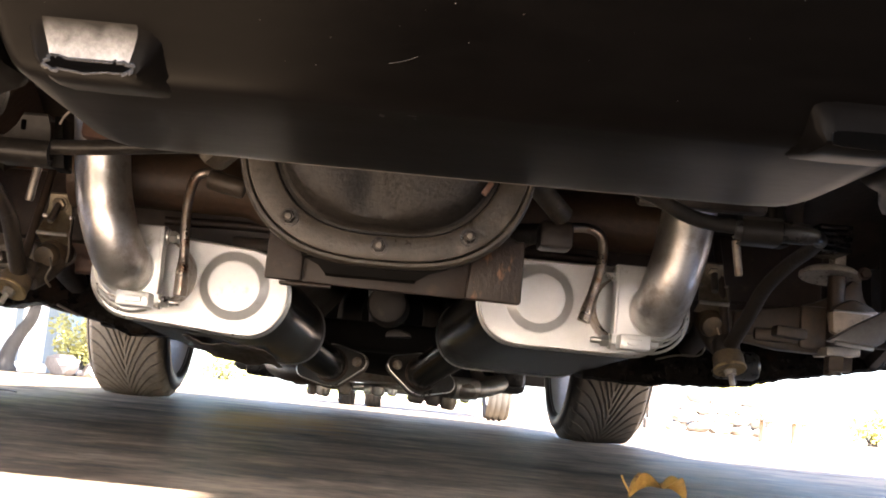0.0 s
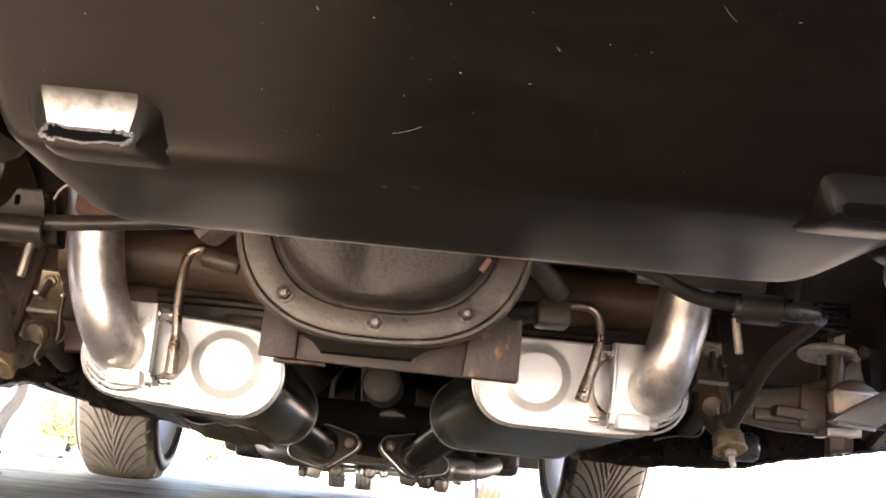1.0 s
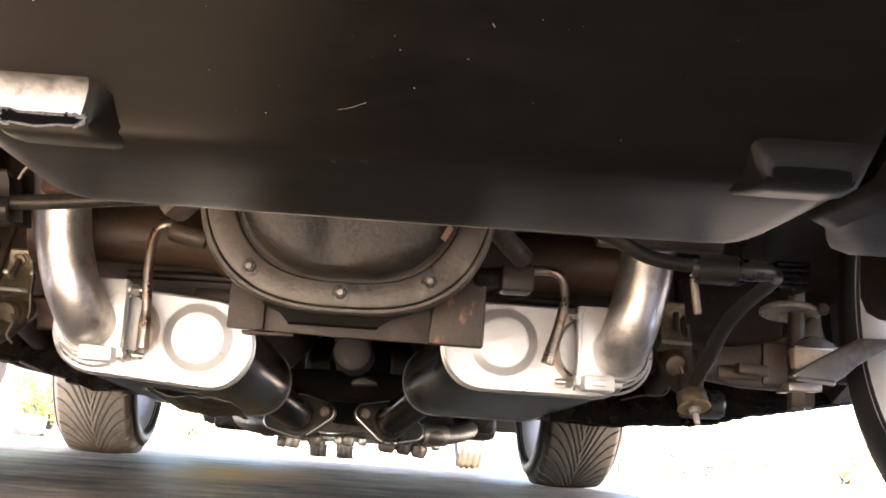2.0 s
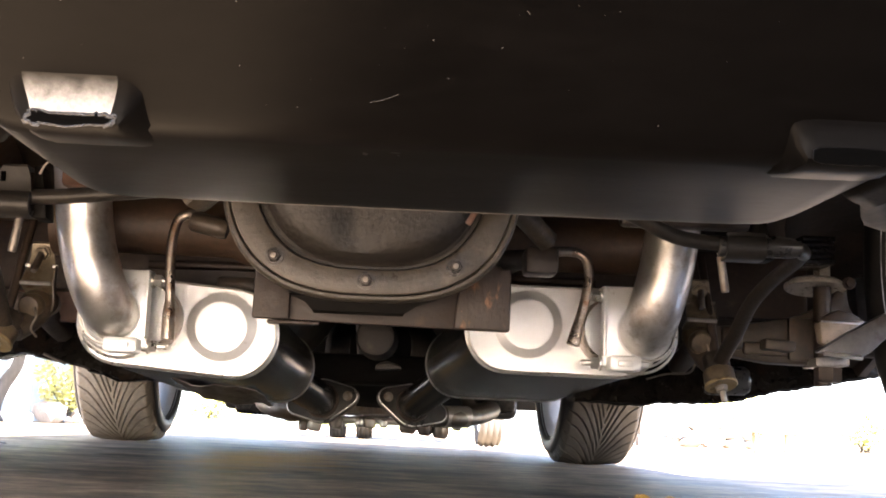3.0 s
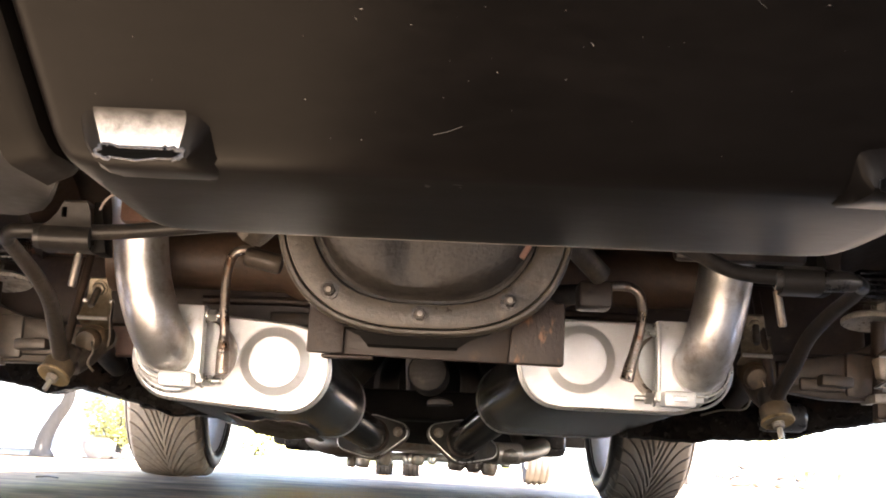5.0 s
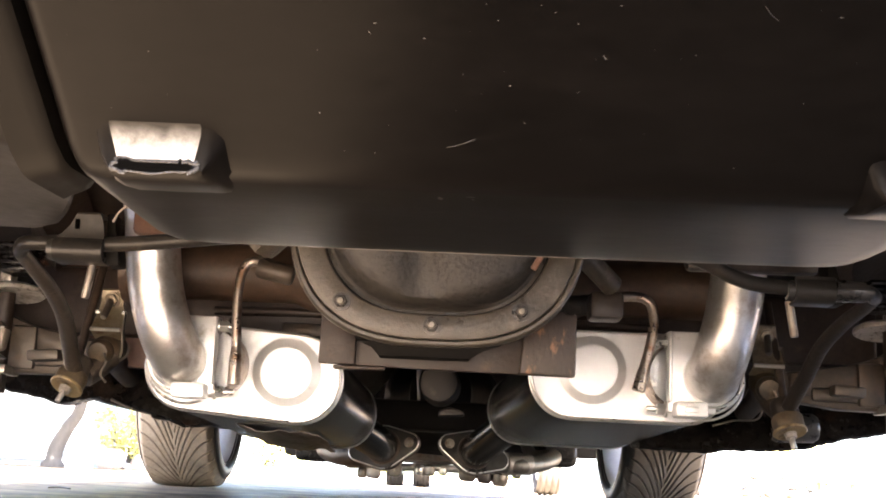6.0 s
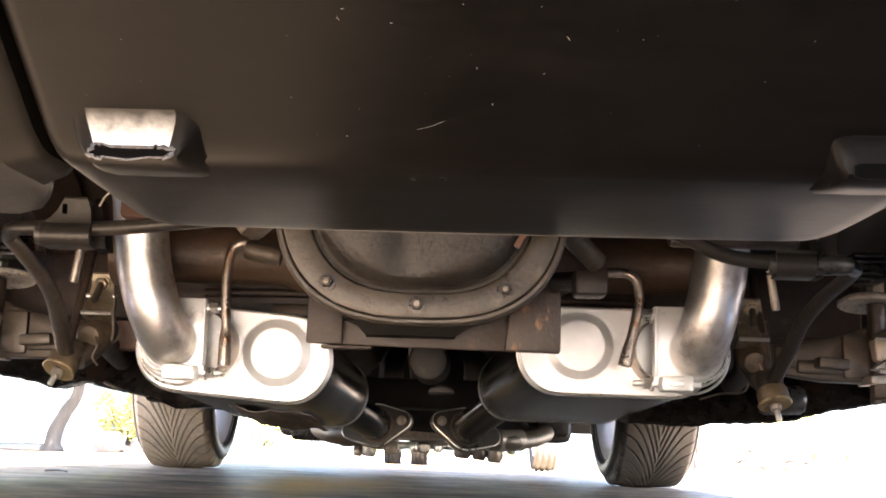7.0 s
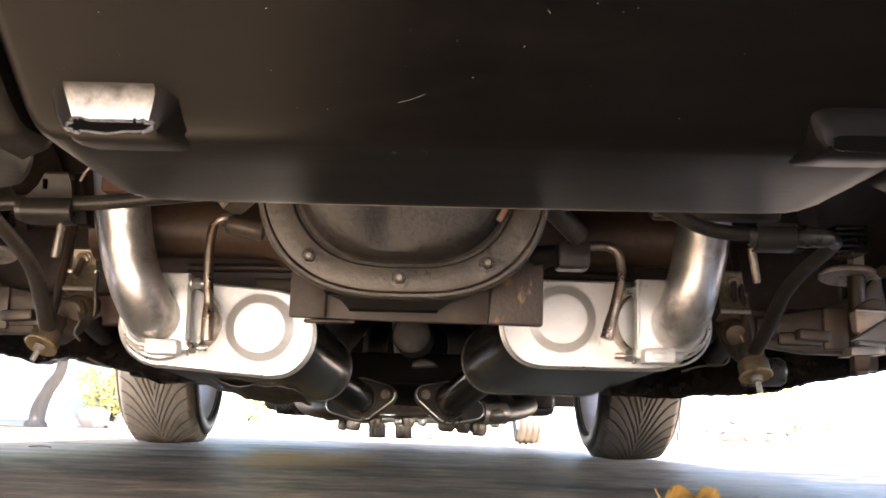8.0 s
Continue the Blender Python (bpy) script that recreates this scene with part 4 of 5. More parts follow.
    for z in (zt - 0.012, zb + 0.004):
        part("clamp_nut", hexbolt((x_in, y + 0.004, z), (-sx, 0, 0), 0.0074, 0.012, None, 1.25, 0.012), M["steel"], clamp)


def build_band(parent, cx, cz, sx):
    """Thin pressed bands round the outlet, below the pipe."""
    for y, r, t in ((1.272, 0.0365, 0.0016), (1.300, 0.0420, 0.0018), (1.318, 0.0490, 0.0018)):
        arc = [(cx + sx * r * math.cos(a), y, cz + r * math.sin(a)) for a in (radians(q) for q in range(-115, 30, 12))]
        part("outlet_band", sweep(arc, t, 8, 2), M["steel"], parent, "bright thin band round the outlet")


build_band(pipe_l, -0.302, 0.200, -1)
build_band(pipe_r, 0.331, 0.206, 1)
build_clamp(pipe_l, -0.259, -0.304, 0.254, 0.160, -1)
build_clamp(pipe_r, 0.279, 0.322, 0.259, 0.162, 1)

# hanger rods beside the mufflers
for pts in ([(-0.204, 1.245, 0.3165), (-0.216, 1.25, 0.3175), (-0.2275, 1.25, 0.310), (-0.2325, 1.25, 0.285), (-0.2325, 1.25, 0.250), (-0.2300, 1.25, 0.215), (-0.2295, 1.25, 0.173)],
            [(0.188, 1.24, 0.286), (0.230, 1.25, 0.294), (0.2515, 1.25, 0.2885), (0.2575, 1.25, 0.268), (0.2545, 1.25, 0.242), (0.2475, 1.25, 0.214), (0.2405, 1.25, 0.186)]):
    low = [Vector(p) for p in pts[-2:]]
    rod = part("hanger_rod", sweep(pts, 0.0058, 12, 6), M["rod"], car, "bent steel hanger rod")
    d = (low[1] - low[0]).normalized()
    part("rod_sleeve", lathe([(0.0058, 0), (0.0064, 0.005), (0.0074, 0.014), (0.0080, (low[1] - low[0]).length + 0.002), (0.0068, (low[1] - low[0]).length + 0.003), (0, (low[1] - low[0]).length + 0.003)], low[0], d, 14), M["rod"], rod, "brownish rod end")
    x, y, z = pts[0]
    left = x < 0
    part("hanger_rubber", lathe([(0, -0.022), (0.010, -0.022), (0.012, -0.019), (0.012, 0.019), (0.010, 0.022), (0, 0.022)], (x + (0.014 if left else -0.018), y + 0.002, z - (0.011 if left else 0.006)), (1, 0, -0.22 if left else 0.1), 18), M["forged"] if left else M["armdark"], rod, "dark rubber hanger bush")

# front pipes ahead of the flanges
part("front_pipe", sweep([(-0.092, 1.965, 0.121), (-0.090, 2.03, 0.110), (-0.120, 2.10, 0.110), (-0.185, 2.15, 0.113), (-0.24, 2.4, 0.130), (-0.27, 2.9, 0.15), (-0.28, 3.3, 0.22)], 0.0235, 18, 6), M["rust"], car, "rust-brown front exhaust pipe")
part("pipe_clamp", lathe([(0.0235, 0), (0.0270, 0.001), (0.0270, 0.018), (0.0235, 0.019)], (-0.150, 2.122, 0.1115), (-0.8, 0.55, 0), 20), M["rustflake"], car, "rusty pipe clamp")
part("front_pipe", sweep([(0.069, 1.965, 0.119), (0.078, 2.02, 0.107), (0.110, 2.06, 0.104), (0.180, 2.10, 0.105), (0.24, 2.3, 0.125), (0.24, 2.9, 0.14), (0.24, 3.3, 0.20)], 0.0165, 18, 6), M["dullsteel"], car, "grey steel front exhaust pipe")
part("pipe_sleeve", lathe([(0.0165, 0), (0.0205, 0.001), (0.0205, 0.053), (0.0165, 0.054)], (0.128, 2.068, 0.1045), (0.9, 0.45, 0.02), 26), M["wornsteel"], car, "bright steel pipe sleeve")


# ---- anti-roll bar and links ----
def build_sway_bar():
    pts = [(-0.4375, 1.330, 0.178), (-0.4365, 1.305, 0.188), (-0.4295, 1.26, 0.2125), (-0.4190, 1.20, 0.2380), (-0.4165, 1.15, 0.2557), (-0.4187, 1.10, 0.2714), (-0.4190, 1.055, 0.2820), (-0.4080, 1.035, 0.2868), (-0.380, 1.03, 0.2880), (-0.30, 1.03, 0.2900), (-0.15, 1.0, 0.300), (0.0, 0.99, 0.305),
           (0.14, 1.0, 0.318), (0.20, 1.01, 0.312), (0.26, 1.02, 0.296), (0.315, 1.03, 0.2760), (0.40, 1.03, 0.2725), (0.430, 1.035, 0.2715), (0.4455, 1.06, 0.2720), (0.4465, 1.09, 0.2673), (0.4417, 1.15, 0.2547), (0.4349, 1.20, 0.2344), (0.4345, 1.26, 0.2035), (0.432, 1.330, 0.168)]
    bar = part("anti_roll_bar", sweep(pts[6:19], 0.0078, 18, 6), M["satin"], car, "black steel anti-roll bar")
    part("bar_arm", sweep(pts[:7], lambda q: 0.0106 - 0.0024 * q, 18, 6, True, None, (1.0, 0.85)), M["armdust"], bar, "dusty brown-black arm of the bar")
    part("bar_arm", sweep(pts[18:], lambda q: 0.0080 + 0.0016 * q, 18, 6, True, None, (1.0, 0.85)), M["armdark"], bar, "oily dark arm of the bar")
    part("bar_sleeve", lathe([(0.0078, 0), (0.0112, 0.001), (0.0112, 0.010), (0.0100, 0.030), (0.0080, 0.038)], (0.394, 1.03, 0.2722), (1, 0.04, -0.02), 22), M["rubber"], bar)
    for sx, x0, x1, z, r in ((-1, -0.378, -0.326, 0.2815, 0.0125), (1, 0.3515, 0.394, 0.2705, 0.0108)):
        y = 1.03
        w = x1 - x0
        part("bar_bushing", lathe([(0.007, -0.004), (r * 0.86, -0.003), (r * 0.93, 0.0), (r * 0.93, w), (0.007, w + 0.001)], (x0, y, z), (1, 0, 0), 28), M["rubber"], bar, "black rubber bar bushing")
        # one strap wraps the bushing and runs up to its bolt tab
        ins = 0.010 if sx < 0 else 0.004
        rows = [(x0 + 0.004, x1, y + 0.020, z - r * 0.96), (x0 + 0.003, x1, y + 0.004, z - r)]
        rows += [(x0 + 0.003, x1, y - r * math.sin(radians(q)), z - r * math.cos(radians(q))) for q in (25, 50, 75, 100, 125, 150)]
        rows += [(x0 + ins, x1 - 0.0005, y - r * 0.50, z + r * 1.25), (x0 + ins + 0.008, x1 - 0.001, y - r * 0.62, z + r * 1.9), (x0 + ins + 0.014, x1 - 0.004, y - r * 0.80, z + r * 2.75), (x0 + ins + 0.015, x1 - 0.005, y - r * 0.70, z + r * 2.95), (x0 + ins + 0.015, x1 - 0.005, y + 0.020, z + r * 3.0)]
        if sx > 0:
            rows = rows[:-4]
        strap = part("bushing_strap", sheet(rows, 0.0022, 9), M["satin"], bar, "black stamped strap round the bushing")
        if sx < 0:
            # black inset paints in the darkness of the strap's slot
            part("strap_slot", box((x0 + ins + 0.013, y - r * 0.72 - 0.0016, z + r * 1.55), (x0 + ins + 0.0175, y - r * 0.62, z + r * 2.35), 0.0010, None, (6, 0, 0)), M["void"], strap)
        part("bracket_plate", slab([(x1 + 0.000, z - r), (x1 - 0.003, z + r * 3.1), (x1 + 0.004, z + r * 3.2), (x1 + 0.010, z + r * 0.8), (x1 + 0.013, z - r)], y + 0.006, y + 0.034, 0.0012), M["chassis"], bar, "black bracket side plate")
        xs = -0.343 if sx < 0 else 0.3565
        part("bracket_stud", lathe([(0, 0), (0.0042, 0), (0.0042, 0.034), (0.0034, 0.036), (0, 0.036)], (xs, y + 0.02, z - r + 0.003), (-0.13 if sx < 0 else 0.14, 0, -1), 10), M["dullsteel"], bar, "dull steel stud")
    # drop links at the arm ends
    for x, z, sx in ((-0.4375, 0.1885, -1), (0.4310, 0.1735, 1)):
        y = 1.325
        lean = (-0.28, -0.62, -1) if sx < 0 else (0.10, -0.45, -1)
        part("arm_eye", lathe([(0, 0.014), (0.014, 0.013), (0.0165, 0.008), (0.0165, -0.008), (0.015, -0.012), (0, -0.013)], (x, y, z), lean, 20), M["armdust"] if sx < 0 else M["armdark"], bar)
        low = Vector((x, y, z)) + Vector(lean).normalized() * 0.012
        part("link_bushing", lathe([(0, -0.004), (0.0175, -0.003), (0.0190, 0.0), (0.0190, 0.013), (0.0180, 0.0165), (0, 0.0165)], low, lean, 22), M["bushbrown"], bar, "greasy brown link bush")
        w = low + Vector(lean).normalized() * 0.016
        part("link_washer", lathe([(0.004, 0.0005), (0.0170, 0.0), (0.0202, -0.0005), (0.0206, 0.0015), (0.0195, 0.0028), (0.0165, 0.0026), (0.0140, 0.0014), (0.004, 0.0014)], w, lean, 28), M["bushgold"], bar, "brownish zinc cupped washer")
        part("link_bolt", hexbolt(w + Vector(lean).normalized() * 0.003, lean, 0.007, 0.007, None, 1.1, 0.014), M["wornsteel"], bar, "rubbed link nut and thread")
        part("link_rod", lathe([(0.0055, 0), (0.0055, 0.16)], low, (0.05 * -sx, 0.35, 1), 10), M["rustdark"], bar)


build_sway_bar()


def build_strut_bracket(x, z, sx):
    """A folded bracket with a bolt hanging through it and a bush below; z is its lower bright edge."""
    y = 1.35
    m = M["zinc"] if sx < 0 else M["armzinc"]
    br = part("link_bracket", sheet([(x - 0.0115, x + 0.0125, y + 0.014, z + 0.0555), (x - 0.0125, x + 0.0130, y + 0.002, z + 0.0545), (x - 0.0128, x + 0.0132, y, z + 0.052), (x - 0.0135, x + 0.0150, y + 0.001, z + 0.036), (x - 0.0155, x + 0.0180, y - 0.001, z + 0.024),
                                     (x - 0.0175, x + 0.0185, y - 0.006, z + 0.014), (x - 0.0190, x + 0.0190, y - 0.013, z + 0.003), (x - 0.0190, x + 0.0190, y - 0.014, z), (x - 0.0188, x + 0.0190, y - 0.010, z - 0.003), (x - 0.0185, x + 0.0195, y + 0.010, z - 0.010)], 0.0022, 7), m, car, "yellow zinc folded link bracket" if sx < 0 else "dusty zinc folded link bracket")
    # the fold's highlight is put in as a roll of bright steel
    part("bracket_lip", sweep([(x - 0.0185, y - 0.0165, z + 0.0005), (x, y - 0.0168, z), (x + 0.0185, y - 0.0165, z)], 0.0026, 8, 3), M["steel"], br, "bright fold of the bracket with its highlight put in")
    for dx in (-0.0155, 0.0180):
        part("bracket_tooth", box((x + dx - 0.003, y - 0.005, z + 0.0215), (x + dx + 0.003, y + 0.002, z + 0.026), 0.0012), M["steel"] if sx < 0 else M["dullsteel"], br)
    part("bracket_side", sheet([(x + 0.0188, x + 0.0205, y + 0.002, z + 0.022), (x + 0.0195, x + 0.0215, y - 0.004, z), (x + 0.0200, x + 0.0225, y + 0.000, z - 0.020), (x + 0.0175, x + 0.0200, y + 0.004, z - 0.030)], 0.008, 2), M["forged"], br)
    part("bracket_nut", hexbolt((x + 0.001, y, z + 0.040), (-0.12, -1, -0.30), 0.0085, 0.008, None, 1.2), M["brass"], br, "brown zinc nut")
    part("bracket_bolt", lathe([(0.0045, 0), (0.0045, 0.026), (0.0036, 0.029), (0, 0.030)], (x + 0.001, y - 0.006, z + 0.038), (-0.10, -0.55, -0.80), 12), M["dullsteel"], br, "dull threaded bolt end")
    part("bracket_bush", lathe([(0, -0.030), (0.0085, -0.031), (0.0125, -0.030), (0.0150, -0.026), (0.0162, -0.020), (0.0150, -0.014), (0.0180, -0.010), (0.0185, 0.02), (0, 0.02)], (x - 0.003 * -sx, y + 0.012, z - 0.0215), (0.10, 1, 0.28), 26), M["bushbrown"], br, "dusty brown bush")
    part("link_sleeve", sweep([(x + 0.002, y + 0.010, z - 0.030), (x - 0.010 * -sx, y - 0.004, z - 0.047), (x - 0.020 * -sx, y - 0.018, z - 0.058)], 0.0155, 14, 4), M["armdust"], br)
    part("cotter_pin", sweep([(x + 0.004, y - 0.022, z - 0.030), (x + 0.0075, y - 0.024, z - 0.042), (x + 0.004, y - 0.024, z - 0.050), (x + 0.003, y - 0.024, z - 0.058), (x + 0.010, y - 0.024, z - 0.066)], 0.0016, 6, 4), M["dullsteel"], br)
    part("bracket_arm", sweep([(x + 0.004, y + 0.03, z - 0.020), (x + sx * 0.02, y + 0.10, z - 0.025), (x + sx * 0.03, y + 0.22, z - 0.04)], 0.016, 10, 4), M["rustdark"], br)


build_strut_bracket(-0.412, 0.2385, -1)
build_strut_bracket(0.4155, 0.2278, 1)


def build_spring_end(sx, dz):
    """The bearing carrier with its horn and boss, the spring's long bolt and cushion, and the leaves above."""
    y = 1.40

    def mx(x):
        x = 1.0727 * x - 0.0032
        return x if sx > 0 else 0.028 - x

    def mz(z):
        return 1.0727 * z - 0.0056 + dz

    def blk(x0, x1):
        return min(mx(x0), mx(x1)), max(mx(x0), mx(x1))

    web = [(0.425, 0.186), (0.425, 0.218), (0.4515, 0.2213), (0.485, 0.2265), (0.5121, 0.2316), (0.532, 0.2375), (0.5479, 0.2441), (0.5658, 0.2557), (0.578, 0.270), (0.5885, 0.2745), (0.591, 0.252), (0.6017, 0.2300), (0.6000, 0.212), (0.585, 0.192), (0.5764, 0.1858), (0.5408, 0.1745), (0.491, 0.1752), (0.4414, 0.1823)]
    arm = part("spring_carrier", slab([(mx(x), mz(z)) for x, z in web], y, y + 0.024, 0.004), M["forged"], car, "grey-brown forged carrier at the spring end")
    # the raised frame round a shallow pocket
    for x0, x1, z0, z1 in ((0.430, 0.4565, 0.190, 0.218), (0.5125, 0.5450, 0.179, 0.232), (0.4565, 0.5125, 0.184, 0.2005)):
        (a, b) = blk(x0, x1)
        part("carrier_rib", box((a, y - 0.008, mz(z0)), (b, y + 0.002, mz(z1)), 0.0045), M["forged"], arm)
    boss = [(0.5445, 0.2265), (0.5514, 0.2337), (0.5694, 0.2431), (0.590, 0.2380), (0.6017, 0.2300), (0.5990, 0.2200), (0.5729, 0.2031), (0.555, 0.1973), (0.5465, 0.2005)]
    lo = [(x, z) for x, z in boss if z < 0.2268 or x > 0.6]
    part("boss_block", slab([(mx(x), mz(z)) for x, z in lo], y - 0.026, y - 0.001, 0.003), M["forgelight"], arm, "machined pale lower boss")
    part("boss_top", slab([(mx(x), mz(z)) for x, z in boss[:5] + [(0.5990, 0.2255), (0.5460, 0.2248)]], y - 0.022, y - 0.001, 0.004), M["forged"], arm)
    part("boss_edge", sweep([(mx(0.546), y - 0.0265, mz(0.2268)), (mx(0.570), y - 0.0270, mz(0.2262)), (mx(0.594), y - 0.0255, mz(0.2258))], 0.0014, 8, 4), M["steel"], arm, "rubbed bright edge of the boss")
    a, b = blk(0.476, 0.5135)
    part("square_nut", box((a, y - 0.032, mz(0.1890)), (b, y - 0.008, mz(0.2020)), 0.003, None, (0, 4 * sx, 0)), M["forged"], arm)
    bx = mx(0.5475)
    part("cushion_washer", lathe([(0, 0.010), (0.016, 0.010), (0.032, 0.006), (0.0395, 0.001), (0.0400, -0.003), (0.0385, -0.0045), (0.030, -0.001), (0.012, 0.001), (0, 0.001)], (bx, y - 0.002, mz(0.2725)), (0.06 * sx, 0.14, 1), 36), M["washer"], arm, "dished worn steel cushion washer")
    a, b = blk(0.5500, 0.5640)
    part("bolt_head", box((a, y - 0.012, mz(0.2830)), (b, y + 0.012, mz(0.2985)), 0.002), M["washer"], arm)
    part("long_bolt", lathe([(0.0115, 0), (0.0115, 0.13)], (mx(0.5555), y - 0.004, mz(0.150)), (0, 0, 1), 16), M["rust"], arm)
    a, b = blk(0.5372, 0.5786)
    part("nut_plate", box((a, y - 0.032, mz(0.1725)), (b, y + 0.02, mz(0.1835)), 0.002, None, (0, -3 * sx, 0)), M["wornsteel"], arm, "pale steel plate under the boss")
    part("bolt_nut", lathe([(0, 0), (0.0150, 0.0), (0.0175, 0.003), (0.0175, 0.0185), (0, 0.0185)], (mx(0.5585), y - 0.012, mz(0.1545)), (0, 0, 1), 6), M["rustdark"], arm)
    # the flat grey arm runs back to the hub
    part("trailing_arm", slab([(mx(x), mz(z)) for x, z in ((0.512, 0.1835), (0.5445, 0.2045), (0.572, 0.2200), (0.5981, 0.2335), (0.635, 0.2345), (0.700, 0.2380), (0.700, 0.2290), (0.6303, 0.2235), (0.6100, 0.2120), (0.5911, 0.2003), (0.5760, 0.1860), (0.5643, 0.1785))], 1.293, 1.309, 0.003), M["greyarm"], car, "flat grey trailing arm by the wheel")
    # bright steel strip stands in for the sunlit ground's reflection
    part("arm_glint", sweep([(mx(0.520), 1.293, mz(0.1822)), (mx(0.5440), 1.292, mz(0.1800)), (mx(0.5640), 1.293, mz(0.1785))], 0.0030, 8, 4), M["steel"], arm, "bright strip for the ground's reflection on the arm")
    part("strut_rod", sweep([(mx(0.36), 1.52, mz(0.212)), (mx(0.55), 1.48, mz(0.206)), (mx(0.74), 1.44, mz(0.200))], 0.013, 12, 4), M["rust"], car, "brown steel strut rod")
    if sx > 0:
        part("strut_bush", lathe([(0, 0), (0.017, 0.001), (0.021, 0.006), (0.021, 0.060), (0.017, 0.066), (0, 0.066)], (mx(0.455), 1.58, mz(0.160)), (sx, 0, 0.02), 22), M["rubber"], car, "black rubber strut bush")
    # leaves of the transverse spring, one on another
    for k in range(5):
        a, b = blk(0.500, 0.5385 - 0.002 * (k % 2))
        part("spring_leaf", box((a, 1.300, mz(0.2862) + 0.0072 * k), (b, 1.36, mz(0.2918) + 0.0072 * k), 0.0012), M["leafspring"], car, "black spring leaf")
    part("damper", lathe([(0.014, 0), (0.022, 0.004), (0.022, 0.15), (0.014, 0.155), (0.014, 0.24)], (mx(0.700), 1.46, mz(0.252)), (-0.03 * sx, 0.04, 1), 18), M["rustlight"] if sx < 0 else M["rust"], car, "brown damper tube")
    part("damper_bolt", hexbolt((mx(0.568), 1.34, mz(0.270)), (0, -1, 0), 0.007, 0.008, None, 1.2), M["rustdark"], car)


build_spring_end(1, 0.0)
build_spring_end(-1, 0.003)


def build_outrigger(low, y0, y1, label):
    """A rough-edged frame outrigger whose lower edge dips and rises."""
    bm = bmesh.new()
    rows = []
    rnd = random.Random(17)
    n = 60
    for k in range(n + 1):
        x = low[0][0] + (low[-1][0] - low[0][0]) * k / n
        z = interp(x, low) + rnd.uniform(-0.0012, 0.0012)
        rows.append([bm.verts.new(p) for p in ((x, y0 + 0.05, z + 0.10), (x, y0 + 0.012, z + 0.045), (x, y0 + 0.004, z + 0.012), (x, y0, z + 0.004), (x, y0 + 0.004, z), (x, y1, z + 0.004), (x, y1, z + 0.10))])
    for a, b in zip(rows, rows[1:]):
        for q in range(len(a) - 1):
            bm.faces.new((a[q], a[q + 1], b[q + 1], b[q]))
    bm.faces.new(rows[0])
    bm.faces.new(rows[-1][::-1])
    part("frame_outrigger", bm, M["oilyblack"], car, label)


build_outrigger([(0.300, 0.128), (0.397, 0.1256), (0.431, 0.1306), (0.495, 0.1321), (0.537, 0.1367), (0.606, 0.1543), (0.666, 0.1641), (0.72, 0.1751), (0.80, 0.19)], 1.60, 1.68, "oily black frame outrigger ahead of the wheel")
build_outrigger([(-0.80, 0.20), (-0.70, 0.185), (-0.613, 0.1698), (-0.580, 0.1646), (-0.552, 0.1560), (-0.5055, 0.1678), (-0.480, 0.1631), (-0.434, 0.1528), (-0.396, 0.1421), (-0.362, 0.1297), (-0.337, 0.134), (-0.30, 0.136)], 1.60, 1.68, "oily black frame outrigger ahead of the wheel")
part("rocker_lip", sweep([(-0.470, 1.585, 0.1660), (-0.455, 1.58, 0.1600), (-0.436, 1.58, 0.1525)], 0.0022, 8, 4), M["dullsteel"], car, "bent pale edge of the floor flange")
part("heat_shield_edge", sweep([(0.372, 1.45, 0.158), (0.400, 1.45, 0.166), (0.428, 1.45, 0.168), (0.437, 1.45, 0.178), (0.439, 1.45, 0.196)], 0.0015, 6, 5), M["dullsteel"], car, "thin bent shield edge")
# fuel and brake lines near the differential
part("wire", sweep([(-0.305, 0.98, 0.301), (-0.298, 0.975, 0.310), (-0.285, 0.97, 0.318)], 0.0012, 6, 5), M["stone"], car)


# ---- wheels ----
TYRE_R, TYRE_W = 0.330, 0.235


def tyre_mesh(na, nv, cut, rubber="tyre"):
    """Tread and shoulders turned round the x axis, with curved directional grooves where they can be told apart."""
    half = TYRE_W / 2
    pitch, reach = 0.044, 0.20
    verts, faces = [], []
    for i in range(na):
        a = 2 * math.pi * i / na
        s = a * TYRE_R
        for j in range(nv):
            v = -1 + 2 * j / (nv - 1)
            av = abs(v)
            x = v * half * 0.97 if av < 0.9 else math.copysign(half * (0.873 + (av - 0.9) * 0.75), v)
            r = TYRE_R - 0.006 * av ** 2 - (0.0 if av < 0.80 else 0.030 * ((av - 0.80) / 0.20) ** 1.8)
            f = reach * (1 - (1 - av) ** 2.4)
            slope = reach * 2.4 * (1 - av) ** 1.4 / half
            ph = ((s - f) / pitch + (0.5 if v > 0 else 0.0)) % 1.0
            q = abs(ph - 0.5) * pitch / math.sqrt(1 + slope * slope)
            if cut and 0.03 < av < 0.95:
                r -= 0.008 * min(1.0, max(0.0, (0.0023 - q) / 0.0011))
            verts.append((x, r * math.sin(a), r * math.cos(a)))
    for i in range(na):
        k = (i + 1) % na
        for j in range(nv - 1):
            faces.append((i * nv + j, i * nv + j + 1, k * nv + j + 1, k * nv + j))
    me = bpy.data.meshes.new("tyre")
    me.from_pydata(verts, [], faces)
    me.materials.append(M[rubber])
    if not cut:
        me.shade_smooth()
    return me


def side_mesh():
    bm = bmesh.new()
    half = TYRE_W / 2
    for s in (-1, 1):
        prof = [(0.302, 0.955), (0.296, 1.0), (0.286, 1.03), (0.275, 1.035), (0.264, 1.01), (0.258, 0.95), (0.253, 0.90), (0.249, 0.80)]
        lathe([(r, s * half * h) for r, h in prof], (0, 0, 0), (1, 0, 0), 72, bm)
    me = bpy.data.meshes.new("sidewall")
